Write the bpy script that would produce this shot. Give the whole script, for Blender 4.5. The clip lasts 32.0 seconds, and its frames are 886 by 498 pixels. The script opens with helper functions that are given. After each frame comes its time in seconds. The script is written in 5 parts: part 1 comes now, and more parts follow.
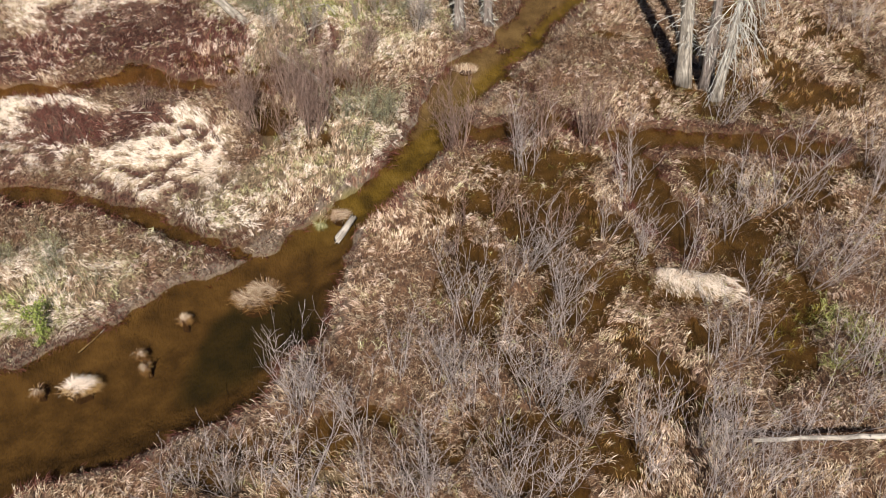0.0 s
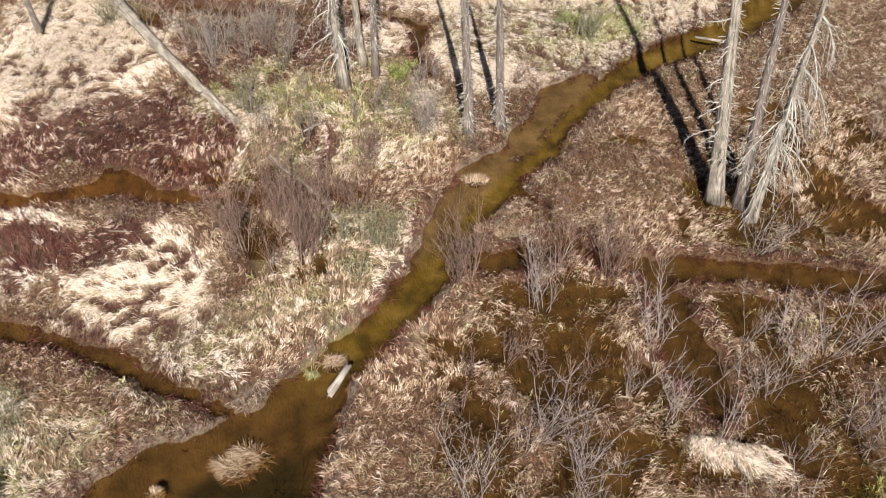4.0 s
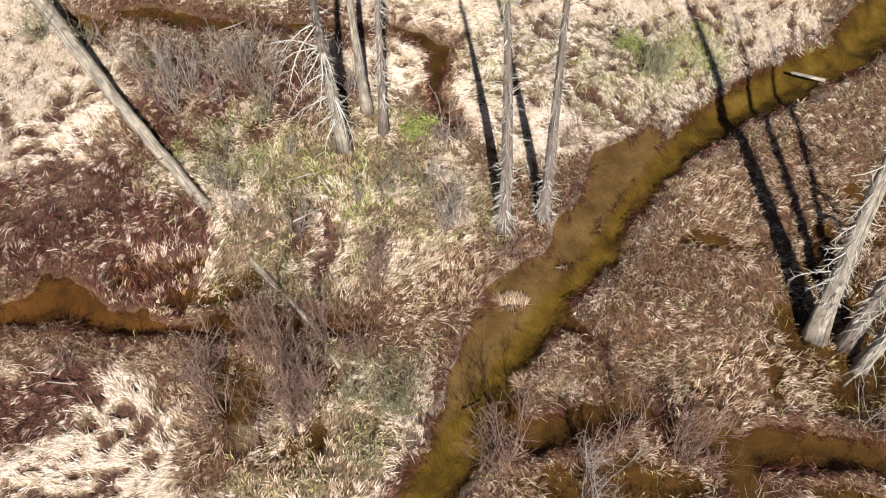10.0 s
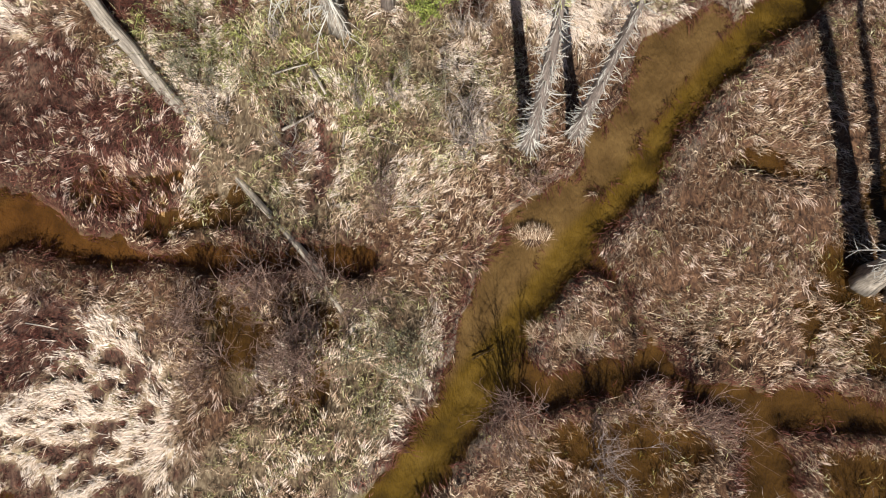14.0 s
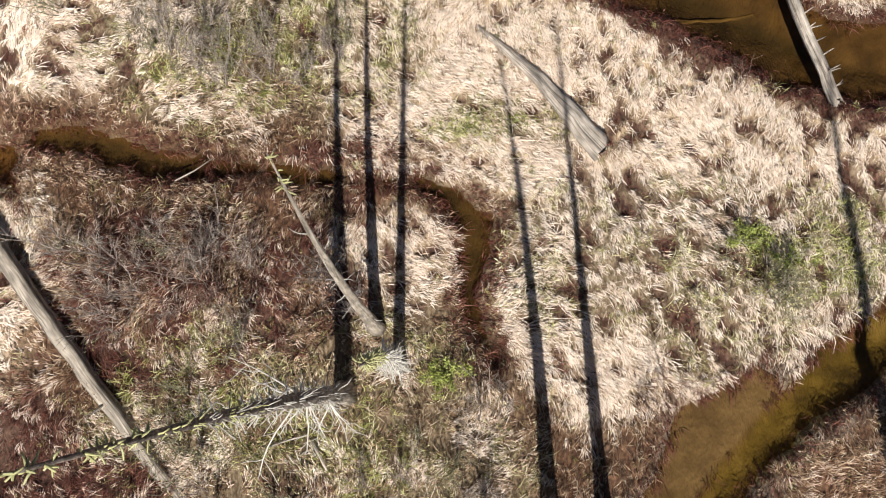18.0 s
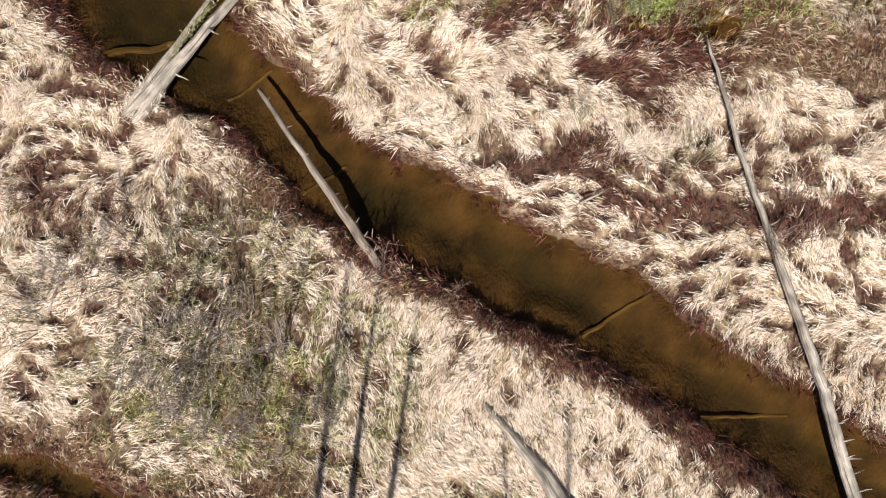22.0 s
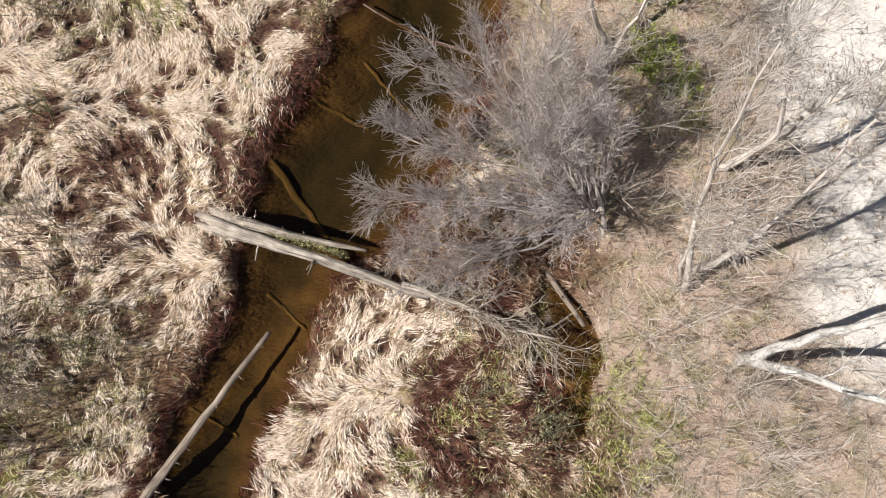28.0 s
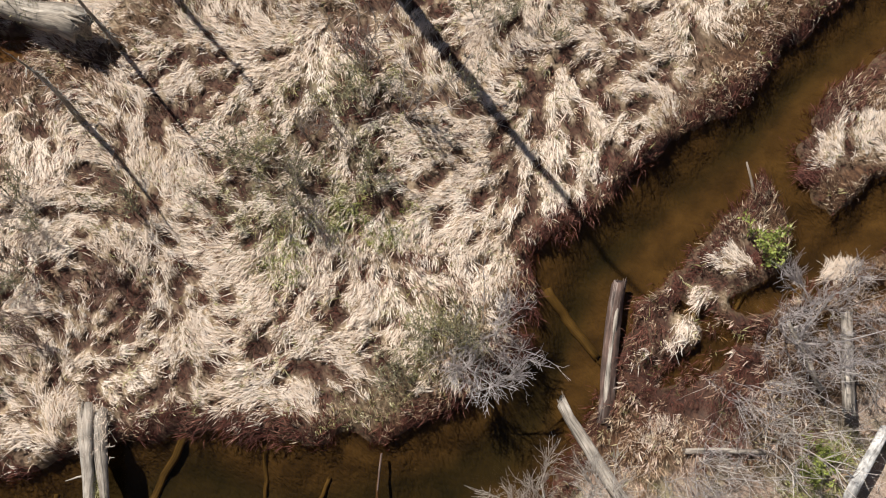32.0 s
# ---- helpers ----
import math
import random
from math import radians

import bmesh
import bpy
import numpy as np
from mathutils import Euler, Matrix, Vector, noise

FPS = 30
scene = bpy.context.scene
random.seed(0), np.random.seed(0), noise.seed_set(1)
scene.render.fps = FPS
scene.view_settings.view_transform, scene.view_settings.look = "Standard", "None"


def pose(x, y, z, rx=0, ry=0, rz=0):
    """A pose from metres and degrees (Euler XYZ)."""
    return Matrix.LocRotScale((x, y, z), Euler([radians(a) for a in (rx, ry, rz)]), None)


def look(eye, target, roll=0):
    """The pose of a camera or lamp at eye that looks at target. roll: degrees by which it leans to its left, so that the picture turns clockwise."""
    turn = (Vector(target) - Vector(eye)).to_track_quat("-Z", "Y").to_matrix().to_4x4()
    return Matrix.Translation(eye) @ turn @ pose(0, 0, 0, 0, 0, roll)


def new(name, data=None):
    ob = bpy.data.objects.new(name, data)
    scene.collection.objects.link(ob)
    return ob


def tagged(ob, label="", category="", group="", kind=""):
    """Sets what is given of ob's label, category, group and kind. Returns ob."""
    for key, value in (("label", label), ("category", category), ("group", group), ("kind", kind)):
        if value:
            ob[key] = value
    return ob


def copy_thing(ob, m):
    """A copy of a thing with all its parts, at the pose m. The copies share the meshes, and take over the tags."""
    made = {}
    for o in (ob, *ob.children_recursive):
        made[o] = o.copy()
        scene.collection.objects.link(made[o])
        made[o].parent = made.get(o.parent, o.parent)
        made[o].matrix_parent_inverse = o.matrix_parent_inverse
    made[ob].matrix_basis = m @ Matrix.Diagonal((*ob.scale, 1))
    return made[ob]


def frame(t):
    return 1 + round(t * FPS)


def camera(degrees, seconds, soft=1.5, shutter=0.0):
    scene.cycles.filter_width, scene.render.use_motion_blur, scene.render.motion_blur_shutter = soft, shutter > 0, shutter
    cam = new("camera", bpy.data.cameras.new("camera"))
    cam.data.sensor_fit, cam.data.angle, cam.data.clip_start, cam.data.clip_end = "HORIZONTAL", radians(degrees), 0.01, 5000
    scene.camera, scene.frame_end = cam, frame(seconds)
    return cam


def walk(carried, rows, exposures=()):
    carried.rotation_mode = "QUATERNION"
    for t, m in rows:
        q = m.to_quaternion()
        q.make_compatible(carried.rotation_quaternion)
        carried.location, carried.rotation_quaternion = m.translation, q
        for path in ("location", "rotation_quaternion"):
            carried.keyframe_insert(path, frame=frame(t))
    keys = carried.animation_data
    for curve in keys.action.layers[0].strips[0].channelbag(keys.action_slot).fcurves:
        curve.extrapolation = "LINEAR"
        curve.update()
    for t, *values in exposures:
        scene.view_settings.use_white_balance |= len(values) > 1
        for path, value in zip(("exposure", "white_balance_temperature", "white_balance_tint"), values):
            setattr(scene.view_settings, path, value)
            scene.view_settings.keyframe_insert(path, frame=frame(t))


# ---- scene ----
cam = camera(55, 32.0, soft=1.08)
# the flight: seconds, place, turn
PATH = [
    (0.0, 1.40, -19.23, 19.10, 40.12, 0.42, -0.16),
    (0.5, 1.44, -18.37, 19.14, 40.26, 0.39, -0.05),
    (1.0, 1.50, -17.64, 19.20, 40.42, 0.42, 0.11),
    (1.5, 1.51, -16.98, 19.28, 40.49, 0.41, 0.24),
    (2.0, 1.53, -16.43, 19.36, 40.53, 0.45, 0.37),
    (2.5, 1.51, -15.96, 19.43, 40.60, 0.44, 0.44),
    (4.5, 1.32, -13.78, 19.54, 40.85, 0.32, 0.57),
    (5.0, 1.20, -12.85, 19.54, 41.03, 0.21, 0.50),
    (5.5, 1.07, -11.76, 19.57, 41.28, 0.03, 0.47),
    (6.0, 0.93, -10.56, 19.64, 41.73, -0.21, 0.49),
    (6.5, 0.86, -9.45, 19.74, 41.97, -0.30, 0.56),
    (7.0, 0.78, -8.31, 19.84, 42.20, -0.38, 0.61),
    (7.5, 0.61, -7.23, 19.91, 42.40, -0.52, 0.56),
    (8.0, 0.50, -6.34, 19.93, 42.38, -0.60, 0.58),
    (8.5, 0.44, -5.75, 19.87, 40.43, -0.58, 0.65),
    (9.0, 0.46, -5.30, 19.79, 37.00, -0.42, 0.77),
    (9.5, 0.54, -4.80, 19.75, 33.27, -0.15, 1.00),
    (10.0, 0.45, -4.13, 19.75, 29.04, -0.21, 1.00),
    (10.5, 0.42, -3.57, 19.75, 25.29, -0.22, 1.13),
    (11.0, 0.40, -2.95, 19.72, 22.05, -0.16, 1.22),
    (11.5, 0.36, -2.25, 19.68, 18.93, -0.21, 1.36),
    (12.0, 0.26, -1.48, 19.65, 15.96, -0.39, 1.48),
    (12.5, 0.14, -0.65, 19.64, 13.01, -0.62, 1.62),
    (13.0, 0.07, 0.43, 19.60, 9.94, -0.70, 1.82),
    (13.5, 0.00, 1.77, 19.51, 6.89, -0.68, 2.05),
    (14.0, -0.11, 3.38, 19.36, 4.68, -0.78, 2.38),
    (14.5, -0.24, 5.09, 19.15, 4.27, -0.86, 2.78),
    (15.0, -0.32, 6.49, 18.95, 4.25, -0.81, 3.17),
    (15.5, -0.21, 7.47, 18.74, 4.93, -0.18, 3.38),
    (17.5, -0.31, 9.56, 18.33, 8.89, 0.30, 3.44),
    (18.0, -0.39, 10.29, 18.26, 9.14, 0.24, 3.80),
    (18.5, -0.45, 11.13, 18.20, 9.22, 0.28, 4.58),
    (19.0, -0.49, 11.97, 18.16, 9.45, 0.31, 5.51),
    (19.5, -0.48, 12.83, 18.10, 9.87, 0.47, 6.78),
    (20.0, -0.53, 13.72, 18.05, 10.43, 0.44, 8.07),
    (20.5, -0.62, 14.80, 18.02, 10.60, 0.38, 8.98),
    (21.0, -0.72, 15.95, 18.01, 10.51, 0.34, 9.81),
    (21.5, -0.81, 17.01, 17.99, 10.61, 0.34, 10.51),
    (22.0, -1.00, 17.97, 17.97, 10.82, 0.09, 11.11),
    (22.5, -1.20, 18.90, 17.97, 10.95, -0.12, 11.54),
    (23.0, -1.39, 19.75, 17.95, 11.14, -0.32, 12.06),
    (23.5, -1.56, 20.51, 17.93, 11.49, -0.44, 12.81),
    (24.0, -1.67, 21.27, 17.92, 11.83, -0.38, 13.88),
    (24.5, -1.83, 22.15, 17.93, 11.75, -0.34, 17.36),
    (25.0, -2.09, 23.14, 17.99, 11.08, -0.42, 23.32),
    (25.5, -2.28, 23.85, 18.10, 10.81, -0.43, 29.24),
    (27.5, -4.71, 27.24, 18.34, 6.72, 0.16, 73.30),
    (28.0, -5.45, 27.65, 18.35, 6.79, 0.20, 82.20),
    (28.5, -6.22, 27.96, 18.30, 7.18, 0.14, 89.97),
    (29.0, -7.06, 28.10, 18.23, 7.77, -0.18, 98.05),
    (29.5, -8.11, 28.25, 18.16, 8.14, -0.19, 106.16),
    (30.0, -9.42, 28.38, 18.12, 8.25, 0.22, 114.49),
    (30.5, -10.60, 28.42, 18.05, 9.07, 0.51, 122.42),
    (31.0, -11.91, 28.06, 17.97, 9.75, 0.16, 130.70),
    (31.5, -13.46, 27.48, 17.90, 9.96, 0.08, 139.12),
    (32.0, -15.10, 26.71, 17.88, 10.23, 0.20, 147.19),
]
walk(cam, [(t, pose(*p)) for t, *p in PATH], exposures=[(0, .43), (1, .46), (3, .53), (6, .58), (8, .64), (10, .55), (13, .38), (15, .40), (17.5, .42), (20, .46), (24, .41), (28, .36), (30, .29), (32, .15)])

# ---- light ----
SUN_ELEVATION, SUN_BEARING = 49.0, 175.0      # bearing: clockwise from +y, where the sun stands
world = bpy.data.worlds.new("sky")
scene.world = world
world.use_nodes = True
wn = world.node_tree.nodes
sky = wn.new("ShaderNodeTexSky")
sky.sky_type = "NISHITA"
sky.sun_disc = False
sky.sun_elevation, sky.sun_rotation = radians(SUN_ELEVATION), radians(SUN_BEARING)
sky.air_density, sky.dust_density = 0.5, 0.4
world.node_tree.links.new(sky.outputs["Color"], wn["Background"].inputs["Color"])
wn["Background"].inputs["Strength"].default_value = 0.05
sun_data = bpy.data.lights.new("sun", "SUN")
sun_data.energy, sun_data.angle, sun_data.color = 5.0, radians(0.53), (1.0, 0.965, 0.92)
sun = new("sun", sun_data)
_e, _b = radians(SUN_ELEVATION), radians(SUN_BEARING)
sun.matrix_world = look((0, 0, 60), Vector((0, 0, 60)) - Vector((math.sin(_b) * math.cos(_e), math.cos(_b) * math.cos(_e), math.sin(_e))))

# ---- number helpers ----
rng = np.random.default_rng(7)
_lat = np.random.default_rng(3).random((256, 256))


def vnoise(x, y, size=1.0, seed=0):
    """Smooth value noise 0..1 with cells of that size."""
    u, v = np.asarray(x) / size + 17.3 * seed, np.asarray(y) / size + 9.1 * seed
    i, j = np.floor(u).astype(int), np.floor(v).astype(int)
    a, b = u - i, v - j
    a, b = a * a * (3 - 2 * a), b * b * (3 - 2 * b)
    i0, j0, i1, j1 = i & 255, j & 255, (i + 1) & 255, (j + 1) & 255
    return (_lat[i0, j0] * (1 - a) + _lat[i1, j0] * a) * (1 - b) + (_lat[i0, j1] * (1 - a) + _lat[i1, j1] * a) * b


def fbm(x, y, size=1.0, octaves=3, seed=0):
    total, amp, norm = 0, 1.0, 0
    for k in range(octaves):
        total, norm = total + amp * vnoise(x, y, size / 2**k, seed + k * 5 + 1), norm + amp
        amp *= 0.5
    return total / norm


def smooth(a, b, x):
    t = np.clip((np.asarray(x) - a) / (b - a), 0, 1)
    return t * t * (3 - 2 * t)


def run_distance(x, y, line):
    """Distance to a line of (x, y, half width) less the half width there: negative inside."""
    best = np.full(np.shape(x), 1e9)
    for (x0, y0, w0), (x1, y1, w1) in zip(line, line[1:]):
        dx, dy = x1 - x0, y1 - y0
        k = np.clip(((x - x0) * dx + (y - y0) * dy) / (dx * dx + dy * dy), 0, 1)
        best = np.minimum(best, np.hypot(x - x0 - k * dx, y - y0 - k * dy) - (w0 + k * (w1 - w0)))
    return best


# ---- the plan: water courses as (x, y, half width) ----
CREEK = [(-16, -11.2, 1.5), (-12, -9.9, 1.8), (-8.3, -8.2, 2.05), (-5.2, -6.5, 2.4), (-3.6, -5.1, 1.95), (-1.9, -1.9, .66), (-.2, -.1, .72),
         (.95, 2.0, .75), (1.8, 3.3, .6), (2.5, 4.4, .58), (3.2, 5.4, .58), (4.6, 6.95, .58), (5.6, 8.7, .56), (6.65, 10.0, .56), (8.2, 11.3, .65), (9.9, 12.4, .7), (12.5, 14.0, .8),
         (14.6, 16.0, 1.0), (16.4, 19.0, 1.3)]
RIVER = [(40, 25, 1.6), (19, 19.6, 1.3), (14, 18.1, 1.1), (11, 18.0, .95), (8, 18.2, 1.0), (5, 19.4, .95), (2.5, 20.5, .95), (-.4, 21.4, .95),
         (-3.3, 22.2, 1.05), (-5.3, 23.2, .9), (-6.8, 24.0, .95), (-8.3, 24.8, 1.4), (-9.5, 25.7, 1.75), (-11.0, 27.0, 1.8), (-13.0, 28.35, 1.75),
         (-15.2, 28.3, 1.4), (-17.5, 27.45, 1.1), (-19.15, 26.09, 1.2), (-21.44, 25.8, 1.15), (-23.9, 25.45, .88), (-26.0, 25.0, .72), (-30, 24.6, .8), (-39.95, 24.2, 1.2)]
RILL = [(-9.8, 15.1, .16), (-8.85, 15.2, .2), (-8.15, 14.95, .28), (-6.9, 14.75, .22), (-5.4, 14.75, .24), (-4.3, 14.75, .22), (-3.4, 14.65, .2), (-2.5, 14.6, .1), (-1.3, 14.75, .16), (-.55, 14.35, .26), (-.05, 13.85, .3),
        (-.05, 12.95, .33), (-.12, 12.2, .3), (.08, 11.6, .3), (.5, 10.95, .26)]
POOL = [(-14.5, 4.2, .5), (-11, 4.6, .42), (-9.6, 5.25, .68), (-8.3, 4.55, .4), (-6.3, 4.5, .35), (-4.6, 4.5, .3), (-3.3, 4.6, .2), (-1.6, 4.65, .3)]
DITCH = [(-15, -.4, .5), (-12, -.7, .5), (-10, -.9, .4), (-8.0, -1.7, .3), (-6.0, -2.6, .3), (-4.5, -3.2, .3)]
SIDE = [(1.5, 2.3, .6), (2.6, 1.9, .5), (3.9, 2.3, .5), (5.1, 2.6, .4), (5.7, 2.1, .4), (7.4, 1.5, .6), (9.0, 1.8, .35), (10.6, 1.4, .4), (14, 1.2, .5)]
SIDE2 = [(7.2, 1.5, .5), (7.5, .4, .65), (7.9, -1.4, .85), (8.4, -3.0, .4)]
NARROW = [(3.5, 5.0, .12), (4.05, 4.4, .16), (4.6, 3.6, .2), (5.1, 2.8, .22), (5.7, 2.2, .2)]
GAP = [(-24.07, 25.94, .5), (-23.72, 27.86, .45), (-23.23, 28.80, .48), (-23.8, 28.4, .35)]
HOLLOW = [(-11.3, 14.9, .3), (-10.7, 14.5, .42), (-10.2, 13.9, .2)]
BEND = [(-21.6, 28.5, .2), (-22.6, 28.6, .38), (-24.0, 28.55, .6), (-26.6, 28.45, .62), (-30.1, 28.0, .8)]


# a drowned mud shelf along the creek
SHOAL = [(6.2, 10.9, .35), (5.2, 9.7, .66), (4.2, 8.0, .48), (3.5, 6.8, .48), (2.4, 5.7, .55), (1.6, 4.7, .66), (1.2, 3.4, .5), (.4, 2.0, .3)]


def shoal_distance(x, y):
    return run_distance(x, y, SHOAL) + .7 * (fbm(x, y, .8, 3, 8) - .5)


def water_distance(x, y):
    d = run_distance(x, y, CREEK)
    for line in (RIVER, RILL, POOL, DITCH, SIDE, SIDE2, BEND, NARROW, HOLLOW, GAP):
        d = np.minimum(d, run_distance(x, y, line))
    return d + .6 * (fbm(x, y, 1.3, 3, 2) - .5) + .2 * (vnoise(x, y, .52, 7) - .5) + .22 * (vnoise(x, y, .23, 6) - .5)


# ---- zones of growth: (x, y, radius x, radius y, turn in degrees) ----
def zone(x, y, spots, seed):
    x, y = np.asarray(x, float), np.asarray(y, float)
    wx, wy = x + 2.2 * (fbm(x, y, 2.2, 3, seed) - .5), y + 2.2 * (fbm(x, y, 2.2, 3, seed + 30) - .5)
    best = np.zeros(np.shape(x))
    for cx, cy, rx, ry, a in spots:
        c, s = math.cos(radians(a)), math.sin(radians(a))
        u, v = ((wx - cx) * c + (wy - cy) * s) / rx, (-(wx - cx) * s + (wy - cy) * c) / ry
        best = np.maximum(best, 1 - smooth(0.8, 1.15, np.hypot(u, v)))
    return best


PALE = [(-21.6, 27.6, 1.3, .8, -10), (-19.4, 28.2, .9, .6, 0), (-25.7, 26.7, 1.3, .8, 0), (-4.4, 20.4, 1.8, 1.0, 0), (-1.6, 13.0, 1.1, 1.3, 0), (3.4, 11.4, 2.8, 2.2, 10), (5.5, 24.4, 3.0, 2.2, 0), (-3.3, 25.3, 3.2, 1.2, -30), (6.5, 15.2, 7, 4.0, -12), (-1.0, 17.6, 4, 2.6, -18), (0, 24.5, 6.5, 2.4, -18), (8, 22, 7, 2.4, -8), (-12.6, 11.5, 3.8, 4.4, 20), (-7.6, .6, 2.2, 2.4, 0),
        (-12.31, 20.38, 6.0, 3.2, 20), (-18.49, 21.73, 8, 3.2, 0), (-14.17, 23.7, 5, 2.4, 10), (1.8, 12.2, 1.8, 1.3, 0), (8.6, -4.5, 1.25, .8, -20), (-13, 2.2, 3, 1.6, 0), (-9.3, 18.5, 3.5, 2.6, 0),
        (17, 13, 6, 3, 20), (-5.8, 26.0, 1.4, 1.2, -30), (14, 23, 8, 3, 10)]
GREEN = [(5.2, 13.4, 5.0, 1.9, 12), (.8, 15.8, 1.6, .6, 0), (-9.6, 29.3, 1.8, 1.2, -40), (-6.4, 20.4, 1.9, 1.2, 0), (-3.2, 8.5, 4.8, 3.3, 10), (-4.2, 10.2, 1.8, 1.2, 0), (-5.2, 17.8, 3.8, 2.2, 0), (-1.5, 1.8, 2.6, 3.0, 20), (-5, -1.0, 3, 1.5, 30), (-11, -4.5, 4, 1.5, 0),
         (-15.88, 20.8, 2.8, 1.6, 0), (-15.08, 25.62, 2.4, 1.2, 0), (2, 29, 7, 1.7, 12), (-3.4, 29.0, 2.6, 1.5, 0), (6.5, 12.0, 2.6, 1.0, 15)]
FLOOR = [(-22.2, 32.4, 2.0, 1.6, 0), (-16.6, 31.6, 3.2, 1.8, 0), (-9.8, 31.6, 3.0, 1.3, 20), (-3.6, 32.6, 4.0, 1.6, 0), (-1, 36, 14, 5.5, -5), (-14.94, 35.69, 9, 6, 0), (14, 37, 14, 6, 0), (-24.99, 35.62, 9, 5, 0)]
SAND = [(-10.34, 39.7, 9, 4.0, -8), (5, 40.2, 8, 4.2, 5)]
BAND = [(-4.0, 7.7, 0.91, 0.30, -67), (-2.8, 7.1, 1.15, 0.32, -93), (-3.8, 30.0, 1.3, .6, 0), (-20.2, 29.3, 1.9, 1.0, 0), (2.6, 28.5, 2.0, .8, 10), (-.4, 28.4, 1.8, .7, -10), (-10.5, 7.6, 2.4, 2.0, 20), (-8.0, 6.6, 2.0, 1.4, -20), (-10.2, 2.5, 2.0, .9, 0), (-13, 6.4, 2.5, 1.4, 0), (0, 23.7, 1.2, .4, 0), (1.9, 23.4, 1.0, .45, -20), (3.7, 23.0, 1.2, .5, -5), (5.6, 23.2, 1.2, .5, 15), (7.6, 23.9, 1.4, .5, 15), (-3.9, 28.2, 1.6, .8, -20)]
RUST = [(-3.8, 27.4, 1.1, 1.7, 0), (-1.7, 25.6, 2.0, .9, -25), (.1, 27.4, 1.7, .9, 0), (3.4, 28.0, 2.0, .5, 0), (-5.7, 30.2, 1.7, .7, 0), (1.9, 24.3, 1.5, .4, 0), (2.8, 22.9, 1.2, .5, 0), (-2.2, 15.3, 2.2, .5, 0), (-10.1, 21.0, .7, .6, 0), (-11.1, 16.1, 1.0, .6, 0), (-16.5, 23.9, .8, .8, 0), (-18.0, 18.9, 1.2, 1.0, 0), (-6.8, 10.7, 2.2, 1.2, 0), (-5.6, 12.3, 3.2, 1.3, 0), (.7, 26.2, 2.0, 1.0, -15), (-1.6, 26.8, 2.2, .9, -25), (-6.6, 12.9, 2.6, .9, 0), (-10.5, 7.6, 2.8, 2.6, 20), (-13.5, 6, 3, 1.6, 0), (-12.6, 1.1, 2.0, 1.1, 0), (-1, 28.0, 5.5, 1.2, -15), (-5.2, 29.2, 2, 1, 0), (-3.6, 13.4, 1.2, .8, 0), (-8.0, 6.6, 2.2, 1.7, -20), (-12.0, 8.6, 2.0, 1.6, 0)]
WET = [(-2, -9.6, 3.5, 1.3, 0), (3.5, -9.6, 3.5, 1.2, 0), (-20.5, 28.6, 1.8, 1.0, 0), (7.6, 7.4, 1.0, .6, 0), (3.2, 3.0, .6, .5, 0), (6.5, -3, 6.0, 6.5, 0), (8.5, 1.2, 4, 1.2, 0), (13, 4, 4.5, 6, 0), (-3.6, 2.6, 1.8, 1.6, 0), (-6.5, 5.3, 2.6, 1.2, 0), (-4.82, 30.33, 1.9, .8, -15), (.5, 27.9, 3.5, .7, -12), (-23.28, 28.97, 3, 1.2, 0)]


WATER_Z = -0.16


def comb(x, y):
    """The way the sedge is laid, as an angle: even on the broad meadow south of the river, in swirls elsewhere."""
    x, y = np.asarray(x, float), np.asarray(y, float)
    even = smooth(-4, -1, x) * smooth(9.5, 11, y) * smooth(21.5, 20, y)
    return -1.05 + (fbm(x, y, 3.4, 2, 12) - .5) * (9.5 - 6.5 * even)


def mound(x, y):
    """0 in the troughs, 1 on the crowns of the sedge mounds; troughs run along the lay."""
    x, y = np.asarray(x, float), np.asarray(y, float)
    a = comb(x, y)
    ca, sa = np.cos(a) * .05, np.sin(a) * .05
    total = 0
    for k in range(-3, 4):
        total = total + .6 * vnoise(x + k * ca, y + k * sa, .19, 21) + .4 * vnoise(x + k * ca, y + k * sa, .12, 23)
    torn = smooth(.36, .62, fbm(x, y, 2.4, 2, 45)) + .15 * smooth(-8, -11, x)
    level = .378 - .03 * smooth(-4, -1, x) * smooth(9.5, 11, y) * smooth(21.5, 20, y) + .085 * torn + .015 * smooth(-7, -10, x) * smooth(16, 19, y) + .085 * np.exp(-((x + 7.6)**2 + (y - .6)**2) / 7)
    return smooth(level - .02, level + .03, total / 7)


def pale_zone(x, y):
    """Straw sedge: not on the bog south-east of the small creek."""
    south = np.where((x > 3) & (y > -1), smooth(-.2, .5, 7.0 + .885 * (x - 3) - y), 0)
    return zone(x, y, PALE, 3) * (1 - .92 * south)


def fringe(x, y):
    """1 on the river's rust-brown bank, wider on its south side."""
    x, y = np.asarray(x, float), np.asarray(y, float)
    line = sorted((p[0], p[1]) for p in RIVER if p[0] > -7)
    south = (y < np.interp(x, [p[0] for p in line], [p[1] for p in line])) * smooth(-5, -3, x)
    wide = -.05 + (.2 + .2 * smooth(-6, -8, x)) * smooth(.3, .7, fbm(x, y, 1.4, 2, 64)) + .5 * south * (.4 + fbm(x, y, 2.5, 2, 67))
    return 1 - smooth(wide - .04, wide + .14, run_distance(x, y, RIVER) + .3 * (fbm(x, y, .5, 2, 66) - .5))


